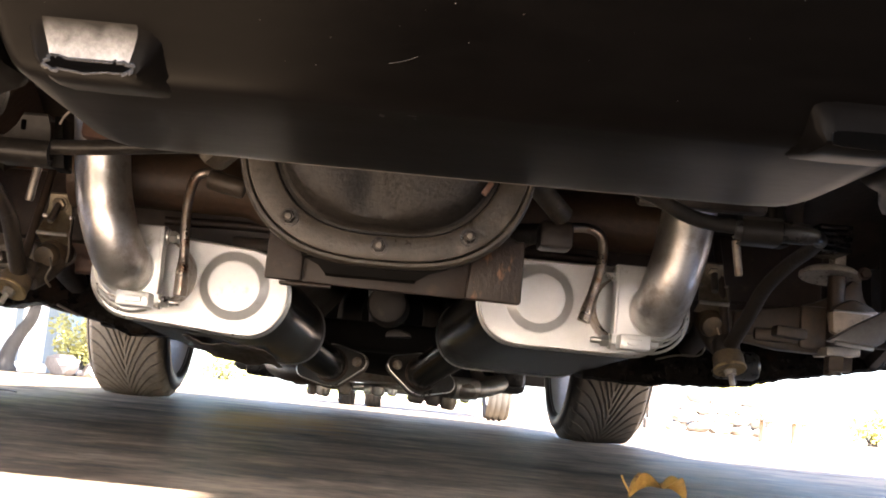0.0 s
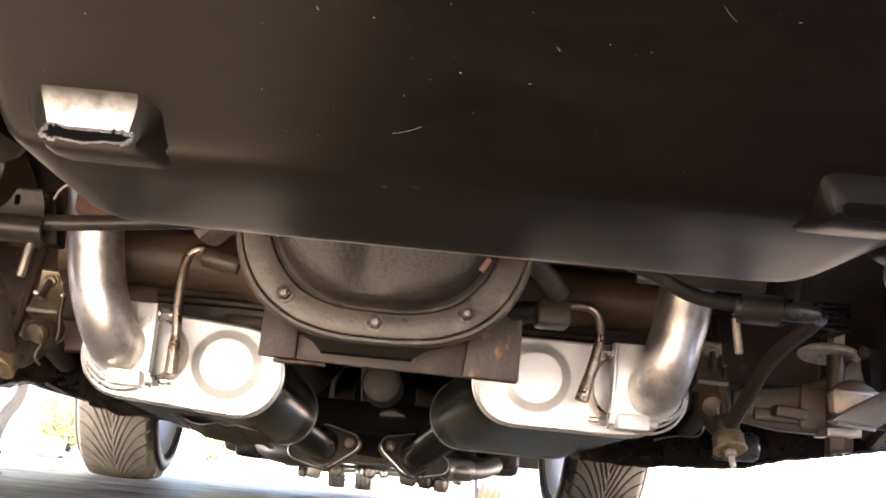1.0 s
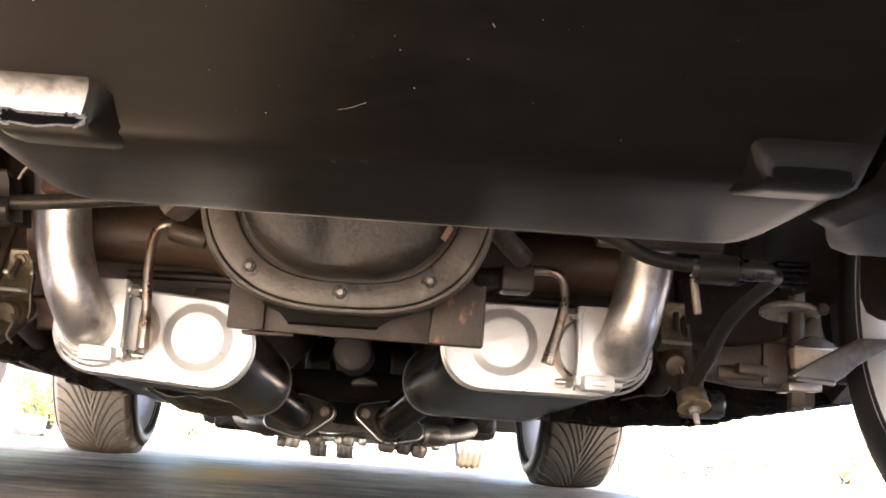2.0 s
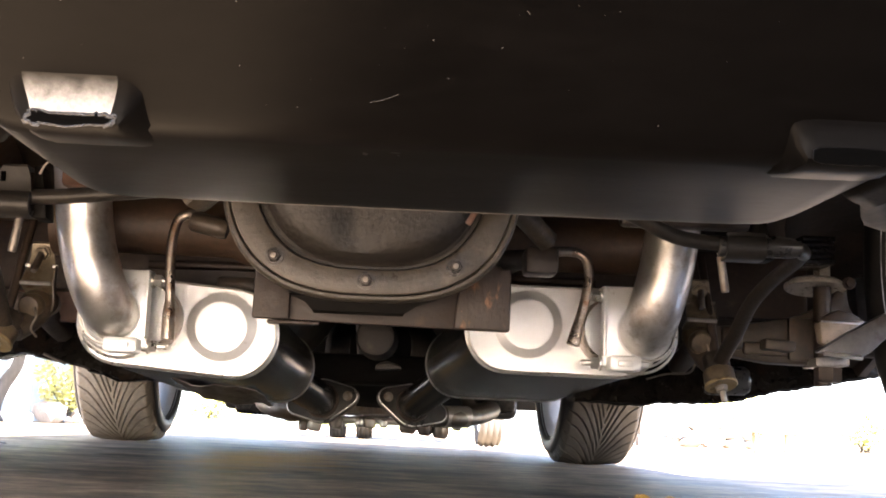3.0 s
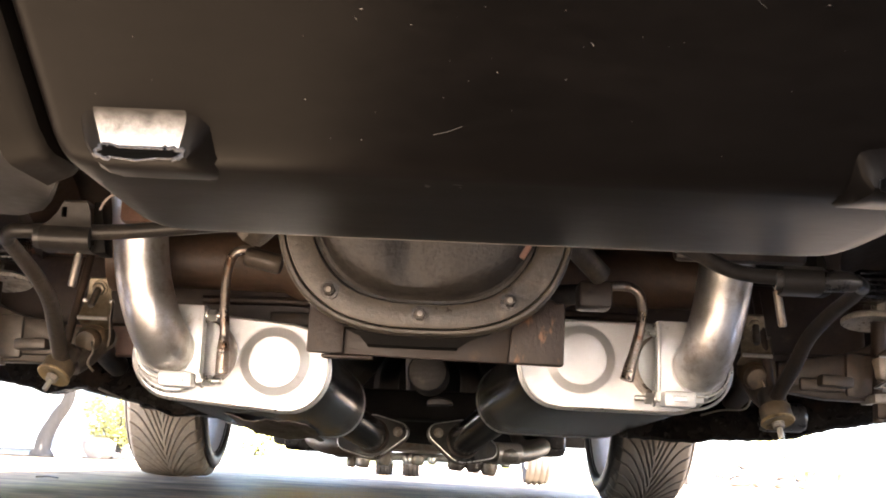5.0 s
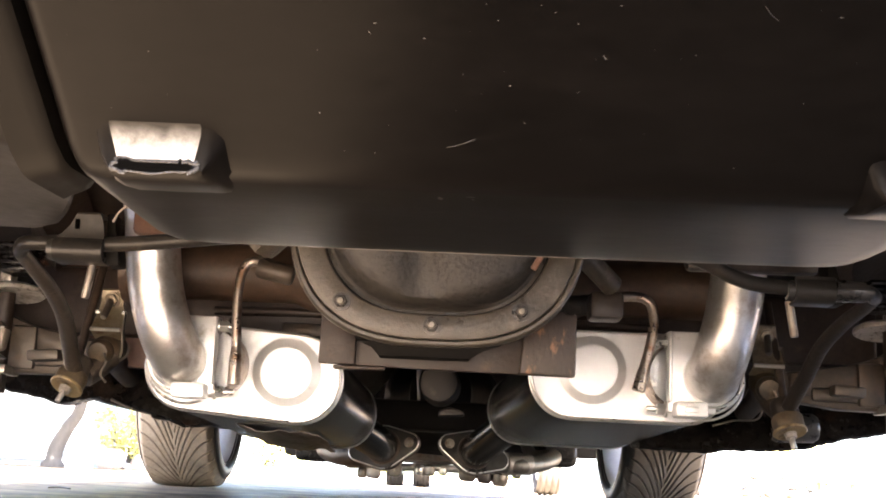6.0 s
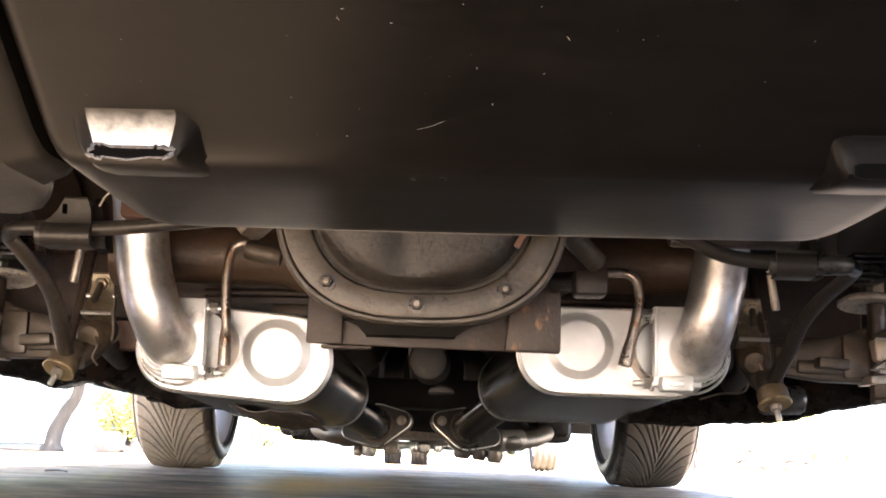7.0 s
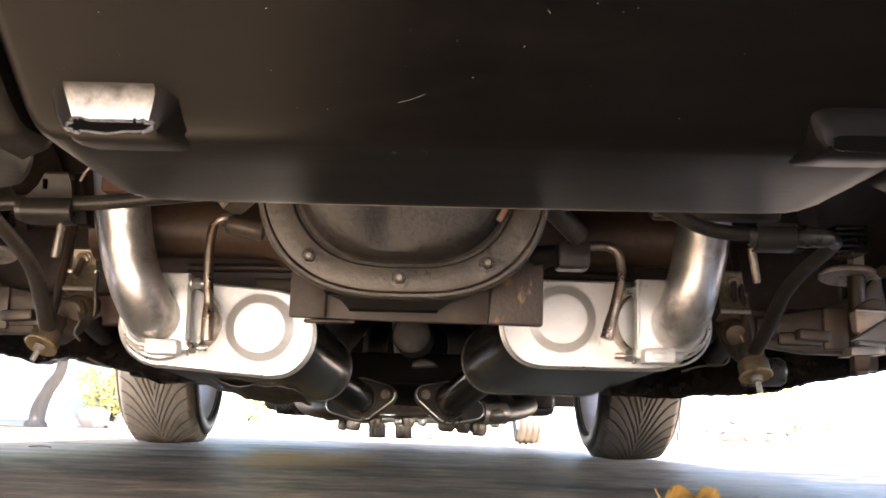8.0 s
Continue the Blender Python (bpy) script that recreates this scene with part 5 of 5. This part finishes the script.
    bmesh.ops.recalc_face_normals(bm, faces=bm.faces)
    bm.to_mesh(me)
    bm.free()
    me.materials.append(M["tyre_side"])
    me.shade_smooth()
    return me


def rim_mesh():
    """A barrel with lips, a spoked face on the outer side (+x) and its hub."""
    bm = bmesh.new()
    half = TYRE_W / 2
    lathe([(0.255, -half * 0.95), (0.258, -half * 0.92), (0.248, -half * 0.88), (0.238, -half * 0.70), (0.228, -half * 0.4), (0.228, half * 0.3), (0.236, half * 0.7), (0.248, half * 0.86), (0.257, half * 0.92), (0.252, half * 0.95), (0.238, half * 0.80)], (0, 0, 0), (1, 0, 0), 64, bm)
    lathe([(0, half * 0.55), (0.07, half * 0.55), (0.08, half * 0.35), (0.07, 0.0), (0, 0.0)], (0, 0, 0), (1, 0, 0), 32, bm)
    for k in range(5):
        a = 2 * math.pi * k / 5
        d = Vector((0, math.sin(a), math.cos(a)))
        sweep([d * 0.06 + Vector((half * 0.45, 0, 0)), d * 0.13 + Vector((half * 0.62, 0, 0)), d * 0.236 + Vector((half * 0.55, 0, 0))], 0.028, 8, 4, True, bm, (1.2, 0.5))
    me = bpy.data.meshes.new("rim")
    bmesh.ops.recalc_face_normals(bm, faces=bm.faces)
    bm.to_mesh(me)
    bm.free()
    me.materials.append(M["rim"])
    me.shade_smooth()
    return me


def disc_mesh():
    bm = lathe([(0.03, -0.04), (0.16, -0.035), (0.16, -0.012), (0.08, -0.010), (0.075, 0.02), (0, 0.02)], (0, 0, 0), (1, 0, 0), 48)
    me = bpy.data.meshes.new("brake_disc")
    bm.to_mesh(me)
    bm.free()
    me.materials.append(M["dullsteel"])
    me.shade_smooth()
    return me


MESH = dict(tyre=tyre_mesh(1200, 121, True), shaded_tyre=tyre_mesh(1200, 121, True, "tyre_dark"), plain_tyre=tyre_mesh(96, 21, False, "tyre_dark"), sidewall=side_mesh(), rim=rim_mesh(), brake_disc=disc_mesh())


def build_wheel(parent, x, y, z, out, steer=0.0, scale=(1, 1, 1), tread="plain_tyre"):
    w = new("wheel", MESH["rim"])
    w.parent = parent
    w.matrix_basis = Matrix.Translation(Vector((x, y, z)) - parent.location) @ Euler((0, 0, radians(steer + (180 if out < 0 else 0)))).to_matrix().to_4x4() @ Matrix.Diagonal((*scale, 1))
    w["label"] = "silver alloy wheel"
    for nm in ("tyre", "sidewall", "brake_disc"):
        o = new(nm, MESH[tread if nm == "tyre" else nm])
        o.parent = w
        if nm == "tyre":
            o["label"] = {"tyre": "tan dusty tyre with curved directional grooves", "shaded_tyre": "tyre with curved directional grooves, darkened for its shade"}.get(tread, "black tyre")
            if out < 0:
                o.matrix_basis = Euler((0, 0, math.pi)).to_matrix().to_4x4()
    return w


build_wheel(car, -0.783, FRONT_Y - 0.02, TYRE_R + ground_z(-0.783, FRONT_Y), -1, 1.5, tread="tyre")
# this tread takes a darker rubber that stands in for its shade
build_wheel(car, 0.630, FRONT_Y - 0.12, TYRE_R + ground_z(0.630, FRONT_Y), 1, 1.5, tread="shaded_tyre")
build_wheel(car, -0.76, REAR_Y, TYRE_R + ground_z(-0.76, REAR_Y), -1)
build_wheel(car, 0.775, REAR_Y, TYRE_R + ground_z(0.775, REAR_Y), 1)



def build_brake_shield(x, sx):
    """The dark backing plate inside a rear wheel, cut back towards its lower front."""
    bm = bmesh.new()
    rings = []
    for dx, k in ((-0.004, 0.97), (-0.002, 1.0), (0.004, 1.0), (0.004, 0.97)):
        ring = []
        for q in range(64):
            a = 2 * math.pi * q / 64
            r = 0.245 - 0.080 * min(1.0, max(0.0, (-math.sin(a) - 0.15) / 0.25))
            ring.append(bm.verts.new((x + sx * dx, REAR_Y + k * r * math.cos(a), TYRE_R + k * r * math.sin(a))))
        rings.append(ring)
    for p, q in zip(rings, rings[1:]):
        for k in range(64):
            bm.faces.new((p[k], p[(k + 1) % 64], q[(k + 1) % 64], q[k]))
    bm.faces.new(rings[0])
    bm.faces.new(rings[-1][::-1])
    part("brake_shield", bm, M["rustdark"], car, "dark brown brake backing plate")


build_brake_shield(0.668, 1)
build_brake_shield(-0.653, -1)


def build_undertray():
    """A crumpled dark shield below the muffler, creased along its length."""
    def f(u, v):
        x, y = -0.318 + 0.165 * u, 1.47 + 0.26 * v
        z = interp(x, [(-0.335, 0.158), (-0.300, 0.141), (-0.262, 0.1240), (-0.237, 0.1170), (-0.200, 0.1165), (-0.180, 0.1185), (-0.140, 0.1140)])
        z += 0.0035 * noise.noise(Vector((x * 60, y * 14, 0.3))) + 0.002 * noise.noise(Vector((x * 140, y * 40, 2.0))) - 0.018 * (v - 0.5)
        return (x, y, z)
    tray = grid(60, 50, f)
    bmesh.ops.recalc_face_normals(tray, faces=tray.faces)
    bmesh.ops.solidify(tray, geom=list(tray.faces), thickness=0.0015)
    part("heat_shield", tray, M["rustdark"], car, "crumpled dark heat shield under the muffler")


build_undertray()

# front suspension and engine cross-member
cm = part("front_crossmember", box((-0.46, 3.28, 0.118), (0.40, 3.44, 0.21), 0.02), M["tyre_side"], car, "dark front cross-member")
part("oil_pan", loft([[(-0.03 + x, y, 0.20 + z) for x, z in (ring_point(2 * math.pi * k / 24, rx, rz, 4) for k in range(24))] for rx, rz, y in ((0.02, 0.03, 3.02), (0.13, 0.085, 3.03), (0.135, 0.09, 3.25), (0.12, 0.07, 3.27))]), M["dullsteel"], car, "grey oil pan")


def build_steering():
    """The steering linkage that hangs under the front cross-member, with its joints, idler and tie rods."""
    link_bar = part("steering_link", sweep([(-0.235, 3.28, 0.098), (-0.18, 3.27, 0.094), (-0.05, 3.26, 0.100), (0.08, 3.26, 0.098), (0.18, 3.27, 0.096), (0.24, 3.28, 0.108)], 0.012, 10, 5), M["steel"], car, "bright steering link")
    for x, z, r, h, m in ((-0.222, 0.078, 0.015, 0.030, "dullsteel"), (-0.190, 0.080, 0.022, 0.034, "wornsteel"), (-0.128, 0.092, 0.020, 0.040, "dullsteel"), (-0.060, 0.094, 0.014, 0.028, "steel"), (-0.030, 0.092, 0.018, 0.030, "wornsteel"), (0.010, 0.092, 0.013, 0.024, "steel"),
                          (0.080, 0.084, 0.026, 0.036, "dullsteel"), (0.130, 0.080, 0.022, 0.036, "rustdark"), (0.175, 0.076, 0.024, 0.040, "dullsteel"), (0.222, 0.092, 0.014, 0.024, "steel")):
        part("linkage_joint", lathe([(0, -h * 0.5), (r * 0.75, -h * 0.5), (r, -h * 0.25), (r, h * 0.25), (r * 0.6, h * 0.5), (0, h * 0.55)], (x, 3.25, z), (0.1, 0.1, 1), 14), M[m], link_bar)
    part("idler_arm", box((0.06, 3.24, 0.072), (0.20, 3.30, 0.090), 0.006, None, (0, 5, 0)), M["rustdark"], car, "dark idler arm")
    part("front_rail", box((0.285, 3.10, 0.134), (0.375, 3.50, 0.22), 0.01), M["oilyblack"], car, "oily black front frame rail")
    part("front_rail", box((-0.40, 3.10, 0.104), (-0.235, 3.50, 0.20), 0.012), M["oilyblack"], car, "oily black front frame rail")


build_steering()


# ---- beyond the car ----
# unseen screens added behind the camera to throw shade on the drive
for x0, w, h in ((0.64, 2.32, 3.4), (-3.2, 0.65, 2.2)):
    gp = link("shade_screen", box((x0, -2.55, -0.03), (x0 + w, -2.2, h), 0.015), M["post"])
    tagged(gp, "unseen dark brown screen added to cast shade, with a flat cap", "garden wall", "garden walls")
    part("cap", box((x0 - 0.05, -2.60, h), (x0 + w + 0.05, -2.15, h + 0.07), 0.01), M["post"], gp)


def build_trailer():
    """A low utility trailer on narrow tyres, standing ahead of the car."""
    t = thing("utility_trailer", "low utility trailer on narrow dusty tyres", "trailer", (0.1, 7.2, 0.0))
    part("bed", box((-0.62, 6.3, 0.62), (0.80, 8.6, 0.68), 0.01), M["wood"], t, "weathered plank bed")
    part("axle", lathe([(0.022, 0), (0.022, 1.1)], (-0.46, 7.42, 0.30), (1, 0, 0), 12), M["dullsteel"], t)
    for x, y, w in ((0.555, 6.12, 0.125), (-0.320, 7.55, 0.105), (-0.142, 7.42, 0.105)):
        tyre = bmesh.new()
        r = 0.30
        rings = []
        for k in range(48):
            a = 2 * math.pi * k / 48
            ring = []
            for j in range(13):
                v = -1 + 2 * j / 12
                rr = r - 0.010 * abs(v) ** 4 - (0.006 if j % 3 == 1 else 0.0)
                ring.append((x + v * w / 2, y + rr * math.sin(a), r + rr * math.cos(a)))
            rings.append([tyre.verts.new(p) for p in ring])
        for k in range(48):
            for j in range(12):
                tyre.faces.new((rings[k][j], rings[k][j + 1], rings[(k + 1) % 48][j + 1], rings[(k + 1) % 48][j]))
        ty = part("tyre", tyre, M["tyre_dark"], t, "narrow ribbed tyre in full sun")
        part("hub", lathe([(0, -0.04), (0.13, -0.04), (0.22, -0.05), (0.22, 0.05), (0.13, 0.04), (0, 0.04)], (x, y, r), (1, 0, 0), 24), M["rim"], ty)
        part("fork", box((x - 0.02, y - 0.02, 0.30), (x + 0.02, y + 0.02, 0.62), 0.004), M["dullsteel"], t)


build_trailer()


def build_house():
    h = thing("house", "pale blue-white house with tall windows", "house", (-7.0, 16.0, 0))
    wall = bmesh.new()
    y0 = 13.6
    # the front wall stands as piers and panels round the windows
    xs = [(-12.0, -10.2), (-9.0, -7.6), (-6.4, -5.45), (-4.62, -4.02)]
    for a, b in xs:
        box((a, y0, 0), (b, y0 + 0.2, 3.0), 0, wall)
    wins = [(-10.2, -9.0), (-7.6, -6.4), (-5.45, -4.62)]
    for a, b in wins:
        box((a, y0 + 0.002, 0), (b, y0 + 0.198, 0.12), 0, wall)
        box((a, y0 + 0.002, 2.3), (b, y0 + 0.198, 3.0), 0, wall)
    box((-4.22, y0 + 0.2, 0), (-4.02, 20.0, 3.0), 0, wall)
    box((-12.0, y0 + 0.2, 0), (-11.8, 20.0, 3.0), 0, wall)
    part("wall", wall, M["housewall"], h, "pale stucco wall", smooth=False)
    for a, b in wins:
        fr = bmesh.new()
        for lo, hi in (((a, y0 + 0.04, 0.12), (a + 0.06, y0 + 0.12, 2.3)), ((b - 0.06, y0 + 0.04, 0.12), (b, y0 + 0.12, 2.3)), ((a + 0.06, y0 + 0.04, 2.24), (b - 0.06, y0 + 0.12, 2.3)), ((a + 0.06, y0 + 0.04, 0.12), (b - 0.06, y0 + 0.12, 0.18)), (((a + b) / 2 - 0.02, y0 + 0.05, 0.18), ((a + b) / 2 + 0.02, y0 + 0.11, 2.24))):
            box(lo, hi, 0.004, fr)
        w = part("window", fr, M["white"], h, "white framed window")
        part("pane", box((a + 0.06, y0 + 0.075, 0.18), (b - 0.06, y0 + 0.085, 2.24), 0), M["pane"], w, smooth=False)
        part("sill", box((a - 0.04, y0 - 0.06, 0.07), (b + 0.04, y0 + 0.03, 0.118), 0.006), M["white"], w)
    r = bmesh.new()
    pts = [(-12.5, 13.0, 2.95), (-3.5, 13.0, 2.95), (-3.5, 20.5, 2.95), (-12.5, 20.5, 2.95), (-12.5, 16.75, 4.6), (-3.5, 16.75, 4.6)]
    v = [r.verts.new(p) for p in pts]
    for f in ((0, 1, 5, 4), (2, 3, 4, 5), (1, 2, 5), (3, 0, 4), (0, 3, 2, 1)):
        r.faces.new([v[k] for k in f])
    part("roof", r, M["roof"], h, "brown shingle roof", smooth=False)
    # roof and columns out of view, added to keep the front wall in shade
    part("shade_roof", box((-12.4, 10.2, 2.62), (-3.6, 13.6, 2.78), 0.02), M["white"], h, "flat white roof added out of view to shade the wall")
    for px in (-11.6, -9.2, -6.8):
        part("shade_roof_column", box((px - 0.09, 10.35, 0.0), (px + 0.09, 10.53, 2.62), 0.01), M["white"], h)


build_house()


def build_post(x, y, w, h, label):
    b = box((x - w / 2, y - w / 2, 0), (x + w / 2, y + w / 2, h), 0.012)
    p = link("porch_post", b, M["white"] if w > 0.15 else M["post"])
    tagged(p, label, "post")
    part("post_base", box((x - w * 0.7, y - w * 0.7, 0.0), (x + w * 0.7, y + w * 0.7, 0.10), 0.012), M["white"] if w > 0.15 else M["post"], p)
    return p


build_post(-3.87, 12.0, 0.20, 2.6, "white square porch post beside the house")
build_post(2.50, 11.0, 0.11, 1.3, "slim brown wooden post beside the stones")


def leaf_cloud(centres, count, size, seed, squash=1.0):
    """Many small bent leaves scattered in loose clumps."""
    rnd = random.Random(seed)
    verts, faces = [], []
    for _ in range(count):
        c, r = centres[rnd.randrange(len(centres))]
        d = Vector((rnd.gauss(0, 1), rnd.gauss(0, 1), rnd.gauss(0, 1))).normalized() * r * rnd.random() ** 0.45
        p = Vector(c) + Vector((d.x, d.y, d.z * squash))
        if p.z < 0.03:
            continue
        e = Euler((rnd.uniform(0, 6.3), rnd.uniform(0, 6.3), rnd.uniform(0, 6.3))).to_matrix()
        s = size * rnd.uniform(0.6, 1.3)
        k = len(verts)
        for q in ((0, -s, 0), (s * 0.4, 0, s * 0.12), (0, s, 0), (-s * 0.4, 0, s * 0.12)):
            verts.append(p + e @ Vector(q))
        faces += [(k, k + 1, k + 2), (k, k + 2, k + 3)]
    me = bpy.data.meshes.new("leaves")
    me.from_pydata(verts, [], faces)
    return me


def build_bush(x, y, w, h, material, seed, label, count=1500):
    rnd = random.Random(seed)
    t = thing("bush", label, "bush", (x, y, 0))
    st = bmesh.new()
    cs = []
    for k in range(7):
        a = rnd.uniform(0, 6.3)
        r = rnd.uniform(0.1, 0.5) * w
        top = (x + math.cos(a) * r, y + math.sin(a) * r, h * rnd.uniform(0.45, 0.85))
        sweep([(x + 0.02 * k - 0.06, y, 0), (x + math.cos(a) * r * 0.4, y + math.sin(a) * r * 0.4, top[2] * 0.5), top], lambda q: 0.014 * (1 - 0.7 * q), 6, 3, True, st)
        cs.append((top, 0.28 * w))
        cs.append(((x + math.cos(a) * r * 0.7, y + math.sin(a) * r * 0.7, top[2] * 0.5), 0.26 * w))
    part("stem", st, M["bark"], t)
    me = leaf_cloud(cs, count, 0.035, seed)
    me.materials.append(material)
    o = new("foliage", me)
    o.parent = t
    o.location = -t.location
    return t


build_bush(-3.52, 12.6, 0.55, 0.75, M["leaf"], 3, "yellow-green leafy shrub beside the porch post")
build_bush(-2.35, 15.0, 1.3, 0.9, M["leaf"], 4, "sunlit yellow-green shrub on the lawn", 2200)
build_bush(4.1, 13.6, 0.7, 0.75, M["leaf"], 5, "pale yellow shrub behind the stone wall")
build_bush(5.6, 13.2, 0.6, 0.5, M["leaf"], 6, "low yellow shrub by the drive", 1000)
build_bush(6.3, 13.4, 0.7, 0.6, M["leaf"], 8, "pale yellow shrub by the drive", 1000)


def build_tree(x, y, h, seed, label):
    rnd = random.Random(seed)
    t = thing("tree", label, "tree", (x, y, 0))
    tr = bmesh.new()
    sweep([(x, y, 0), (x + 0.02, y, 0.18), (x + 0.10, y, 0.36), (x + 0.22, y, 0.62), (x + 0.20, y, 1.2), (x + 0.3, y, h * 0.6)], lambda q: 0.085 * (1 - 0.6 * q) + (0.03 if q < 0.05 else 0), 12, 5, True, tr)
    cs = []
    for k in range(22):
        a = 2.4 * k + rnd.uniform(-0.3, 0.3)
        z0 = rnd.uniform(0.4, 0.6) * h
        r = rnd.uniform(0.4, 1.75)
        top = (x + 0.25 + math.cos(a) * r, y + math.sin(a) * r, z0 + rnd.uniform(0.4, 1.3))
        sweep([(x + 0.26, y, z0), (x + 0.25 + math.cos(a) * r * 0.5, y + math.sin(a) * r * 0.5, z0 + 0.3), top], lambda q: 0.03 * (1 - 0.75 * q), 7, 3, True, tr)
        cs.append((top, 0.6))
    part("trunk", tr, M["bark"], t, "bent grey trunk with limbs")
    # crown stays out of view, made wide and dense to throw shade
    me = leaf_cloud(cs, 14000, 0.065, seed)
    me.materials.append(M["darkleaf"])
    o = new("crown", me)
    o.parent = t
    o.location = -t.location


build_tree(-3.78, 11.0, 3.2, 11, "small tree with a bent grey trunk by the house")
# unseen second tree, added so its crown shades the first trunk and the house
build_tree(-4.5, 8.3, 3.2, 12, "small unseen tree added to shade the trunk and house")


def rock(bm, c, r, rnd):
    b = bmesh.new()
    bmesh.ops.create_icosphere(b, subdivisions=2, radius=1.0)
    off = Vector((rnd.uniform(0, 50), rnd.uniform(0, 50), rnd.uniform(0, 50)))
    for v in b.verts:
        v.co *= 1 + 0.35 * noise.noise(v.co * 1.3 + off)
        v.co = Vector((v.co.x * r[0], v.co.y * r[1], v.co.z * r[2]))
    bmesh.ops.rotate(b, verts=b.verts, cent=(0, 0, 0), matrix=Euler((0, 0, rnd.uniform(0, 6))).to_matrix())
    bmesh.ops.translate(b, verts=b.verts, vec=c)
    return merge(bm, b) if bm else b


def build_stones():
    rnd = random.Random(21)
    t = thing("stone_wall", "low dry-laid wall of pale rounded stones", "stone wall", (3.6, 12.3, 0))
    for row in range(4):
        x = 2.95 + 0.05 * row
        while x < 4.25 - 0.13 * row:
            w = rnd.uniform(0.08, 0.15)
            part("stone", rock(None, (x + w, 12.2 + rnd.uniform(-0.06, 0.06), 0.05 + 0.105 * row), (w * 1.05, 0.15, 0.066), rnd), M["stone"], t)
            x += 2 * w * 0.93
    for x, y, s in ((4.45, 11.9, 0.05), (5.3, 11.5, 0.07), (-3.35, 11.4, 0.16), (-3.05, 11.6, 0.12), (-2.75, 11.6, 0.10)):
        tagged(link("boulder", rock(None, (x, y, s * 0.6), (s * 1.3, s, s * 0.8), rnd), M["stone"]), "pale rounded boulder lying on the drive edge", "boulder", "loose boulders")


build_stones()


def build_lawn():
    """A lawn sheet behind a low kerb, with many short blades."""
    rnd = random.Random(31)
    g = box((-3.4, 12.4, 0.0), (1.6, 34.0, 0.05), 0.01)
    tagged(link("lawn", g, M["grass"]), "sunlit yellow-green lawn beyond the drive", "lawn", kind="structure")
    verts, faces = [], []
    for _ in range(9000):
        x, y = rnd.uniform(-3.35, 1.55), 12.42 + 6 * rnd.random() ** 2
        a, h = rnd.uniform(0, 6.3), rnd.uniform(0.03, 0.075)
        k = len(verts)
        dx, dy = math.cos(a) * 0.005, math.sin(a) * 0.005
        verts += [(x - dx, y - dy, 0.048), (x + dx, y + dy, 0.048), (x + dy * 4, y + dx * 4, 0.048 + h)]
        faces.append((k, k + 1, k + 2))
    me = bpy.data.meshes.new("grass")
    me.from_pydata(verts, [], faces)
    me.materials.append(M["grass"])
    tagged(new("grass", me), "short dry lawn grass", "grass", kind="stuff")
    tagged(link("kerb", box((-3.45, 12.28, 0.0), (1.6, 12.40, 0.07), 0.012), M["stone"]), "low pale concrete kerb along the lawn", "kerb", kind="structure")


build_lawn()


def build_bench():
    b = thing("garden_bench", "small weathered wooden garden bench", "bench", (2.75, 8.0, 0))
    for k in range(3):
        part("slat", box((2.60, 7.85 + 0.09 * k, 0.145), (2.92, 7.93 + 0.09 * k, 0.165), 0.004), M["wood"], b)
    for x in (2.63, 2.87):
        for y in (7.88, 8.08):
            part("leg", box((x, y, 0.0), (x + 0.03, y + 0.03, 0.145), 0.003), M["wood"], b)


build_bench()
bin_ = part("lid", box((4.02, 12.0, 0.29), (4.20, 12.25, 0.31), 0.006), M["blue"], (bn := thing("storage_bin", "blue plastic storage bin by the stones", "bin", (4.11, 12.1, 0))))
part("tub", box((4.03, 12.01, 0.0), (4.19, 12.24, 0.29), 0.01), M["blue"], bn)
sg = thing("marker_sign", "small yellow marker sign on a stake", "sign", (4.63, 12.0, 0))
part("board", box((4.58, 12.0, 0.16), (4.70, 12.012, 0.31), 0.003), M["yellow"], sg)
part("stake", box((4.63, 12.013, 0.0), (4.65, 12.033, 0.30), 0.002), M["wood"], sg)


def build_fallen_leaf():
    """A curled dry leaf standing on its edges, with its stalk."""
    def f(u, v):
        x = (u - 0.5) * 0.085
        half = 0.030 * (math.sin(math.pi * min(max(u, 0.03), 0.97)) ** 0.6) * (0.75 + 0.25 * math.cos(u * 16))
        y = (v - 0.5) * 2 * half
        z = 0.003 + 0.016 * math.sin(math.pi * u) ** 0.8 + 0.010 * abs(v - 0.5) * 2 * math.sin(u * 9) + 0.004 * math.cos(v * 7)
        return (0.298 + x * 0.72, 1.07 + y + 0.2 * x, max(z, 0.002) + ground_z(0.298, 1.07))
    lf = link("fallen_leaf", grid(26, 12, f), M["deadleaf"])
    tagged(lf, "curled dry yellow-brown leaf lying on the concrete", "leaf")
    part("stalk", sweep([(0.268, 1.065, 0.006), (0.263, 1.065, 0.014), (0.261, 1.07, 0.020)], 0.0012, 6, 4), M["deadleaf"], lf)
    tagged(link("twig", sweep([(-0.865, 2.50, 0.015), (-0.84, 2.51, 0.0165), (-0.815, 2.50, 0.0145)], 0.0022, 7, 4), M["armdust"]), "short dark twig lying on the concrete", "twig")


build_fallen_leaf()
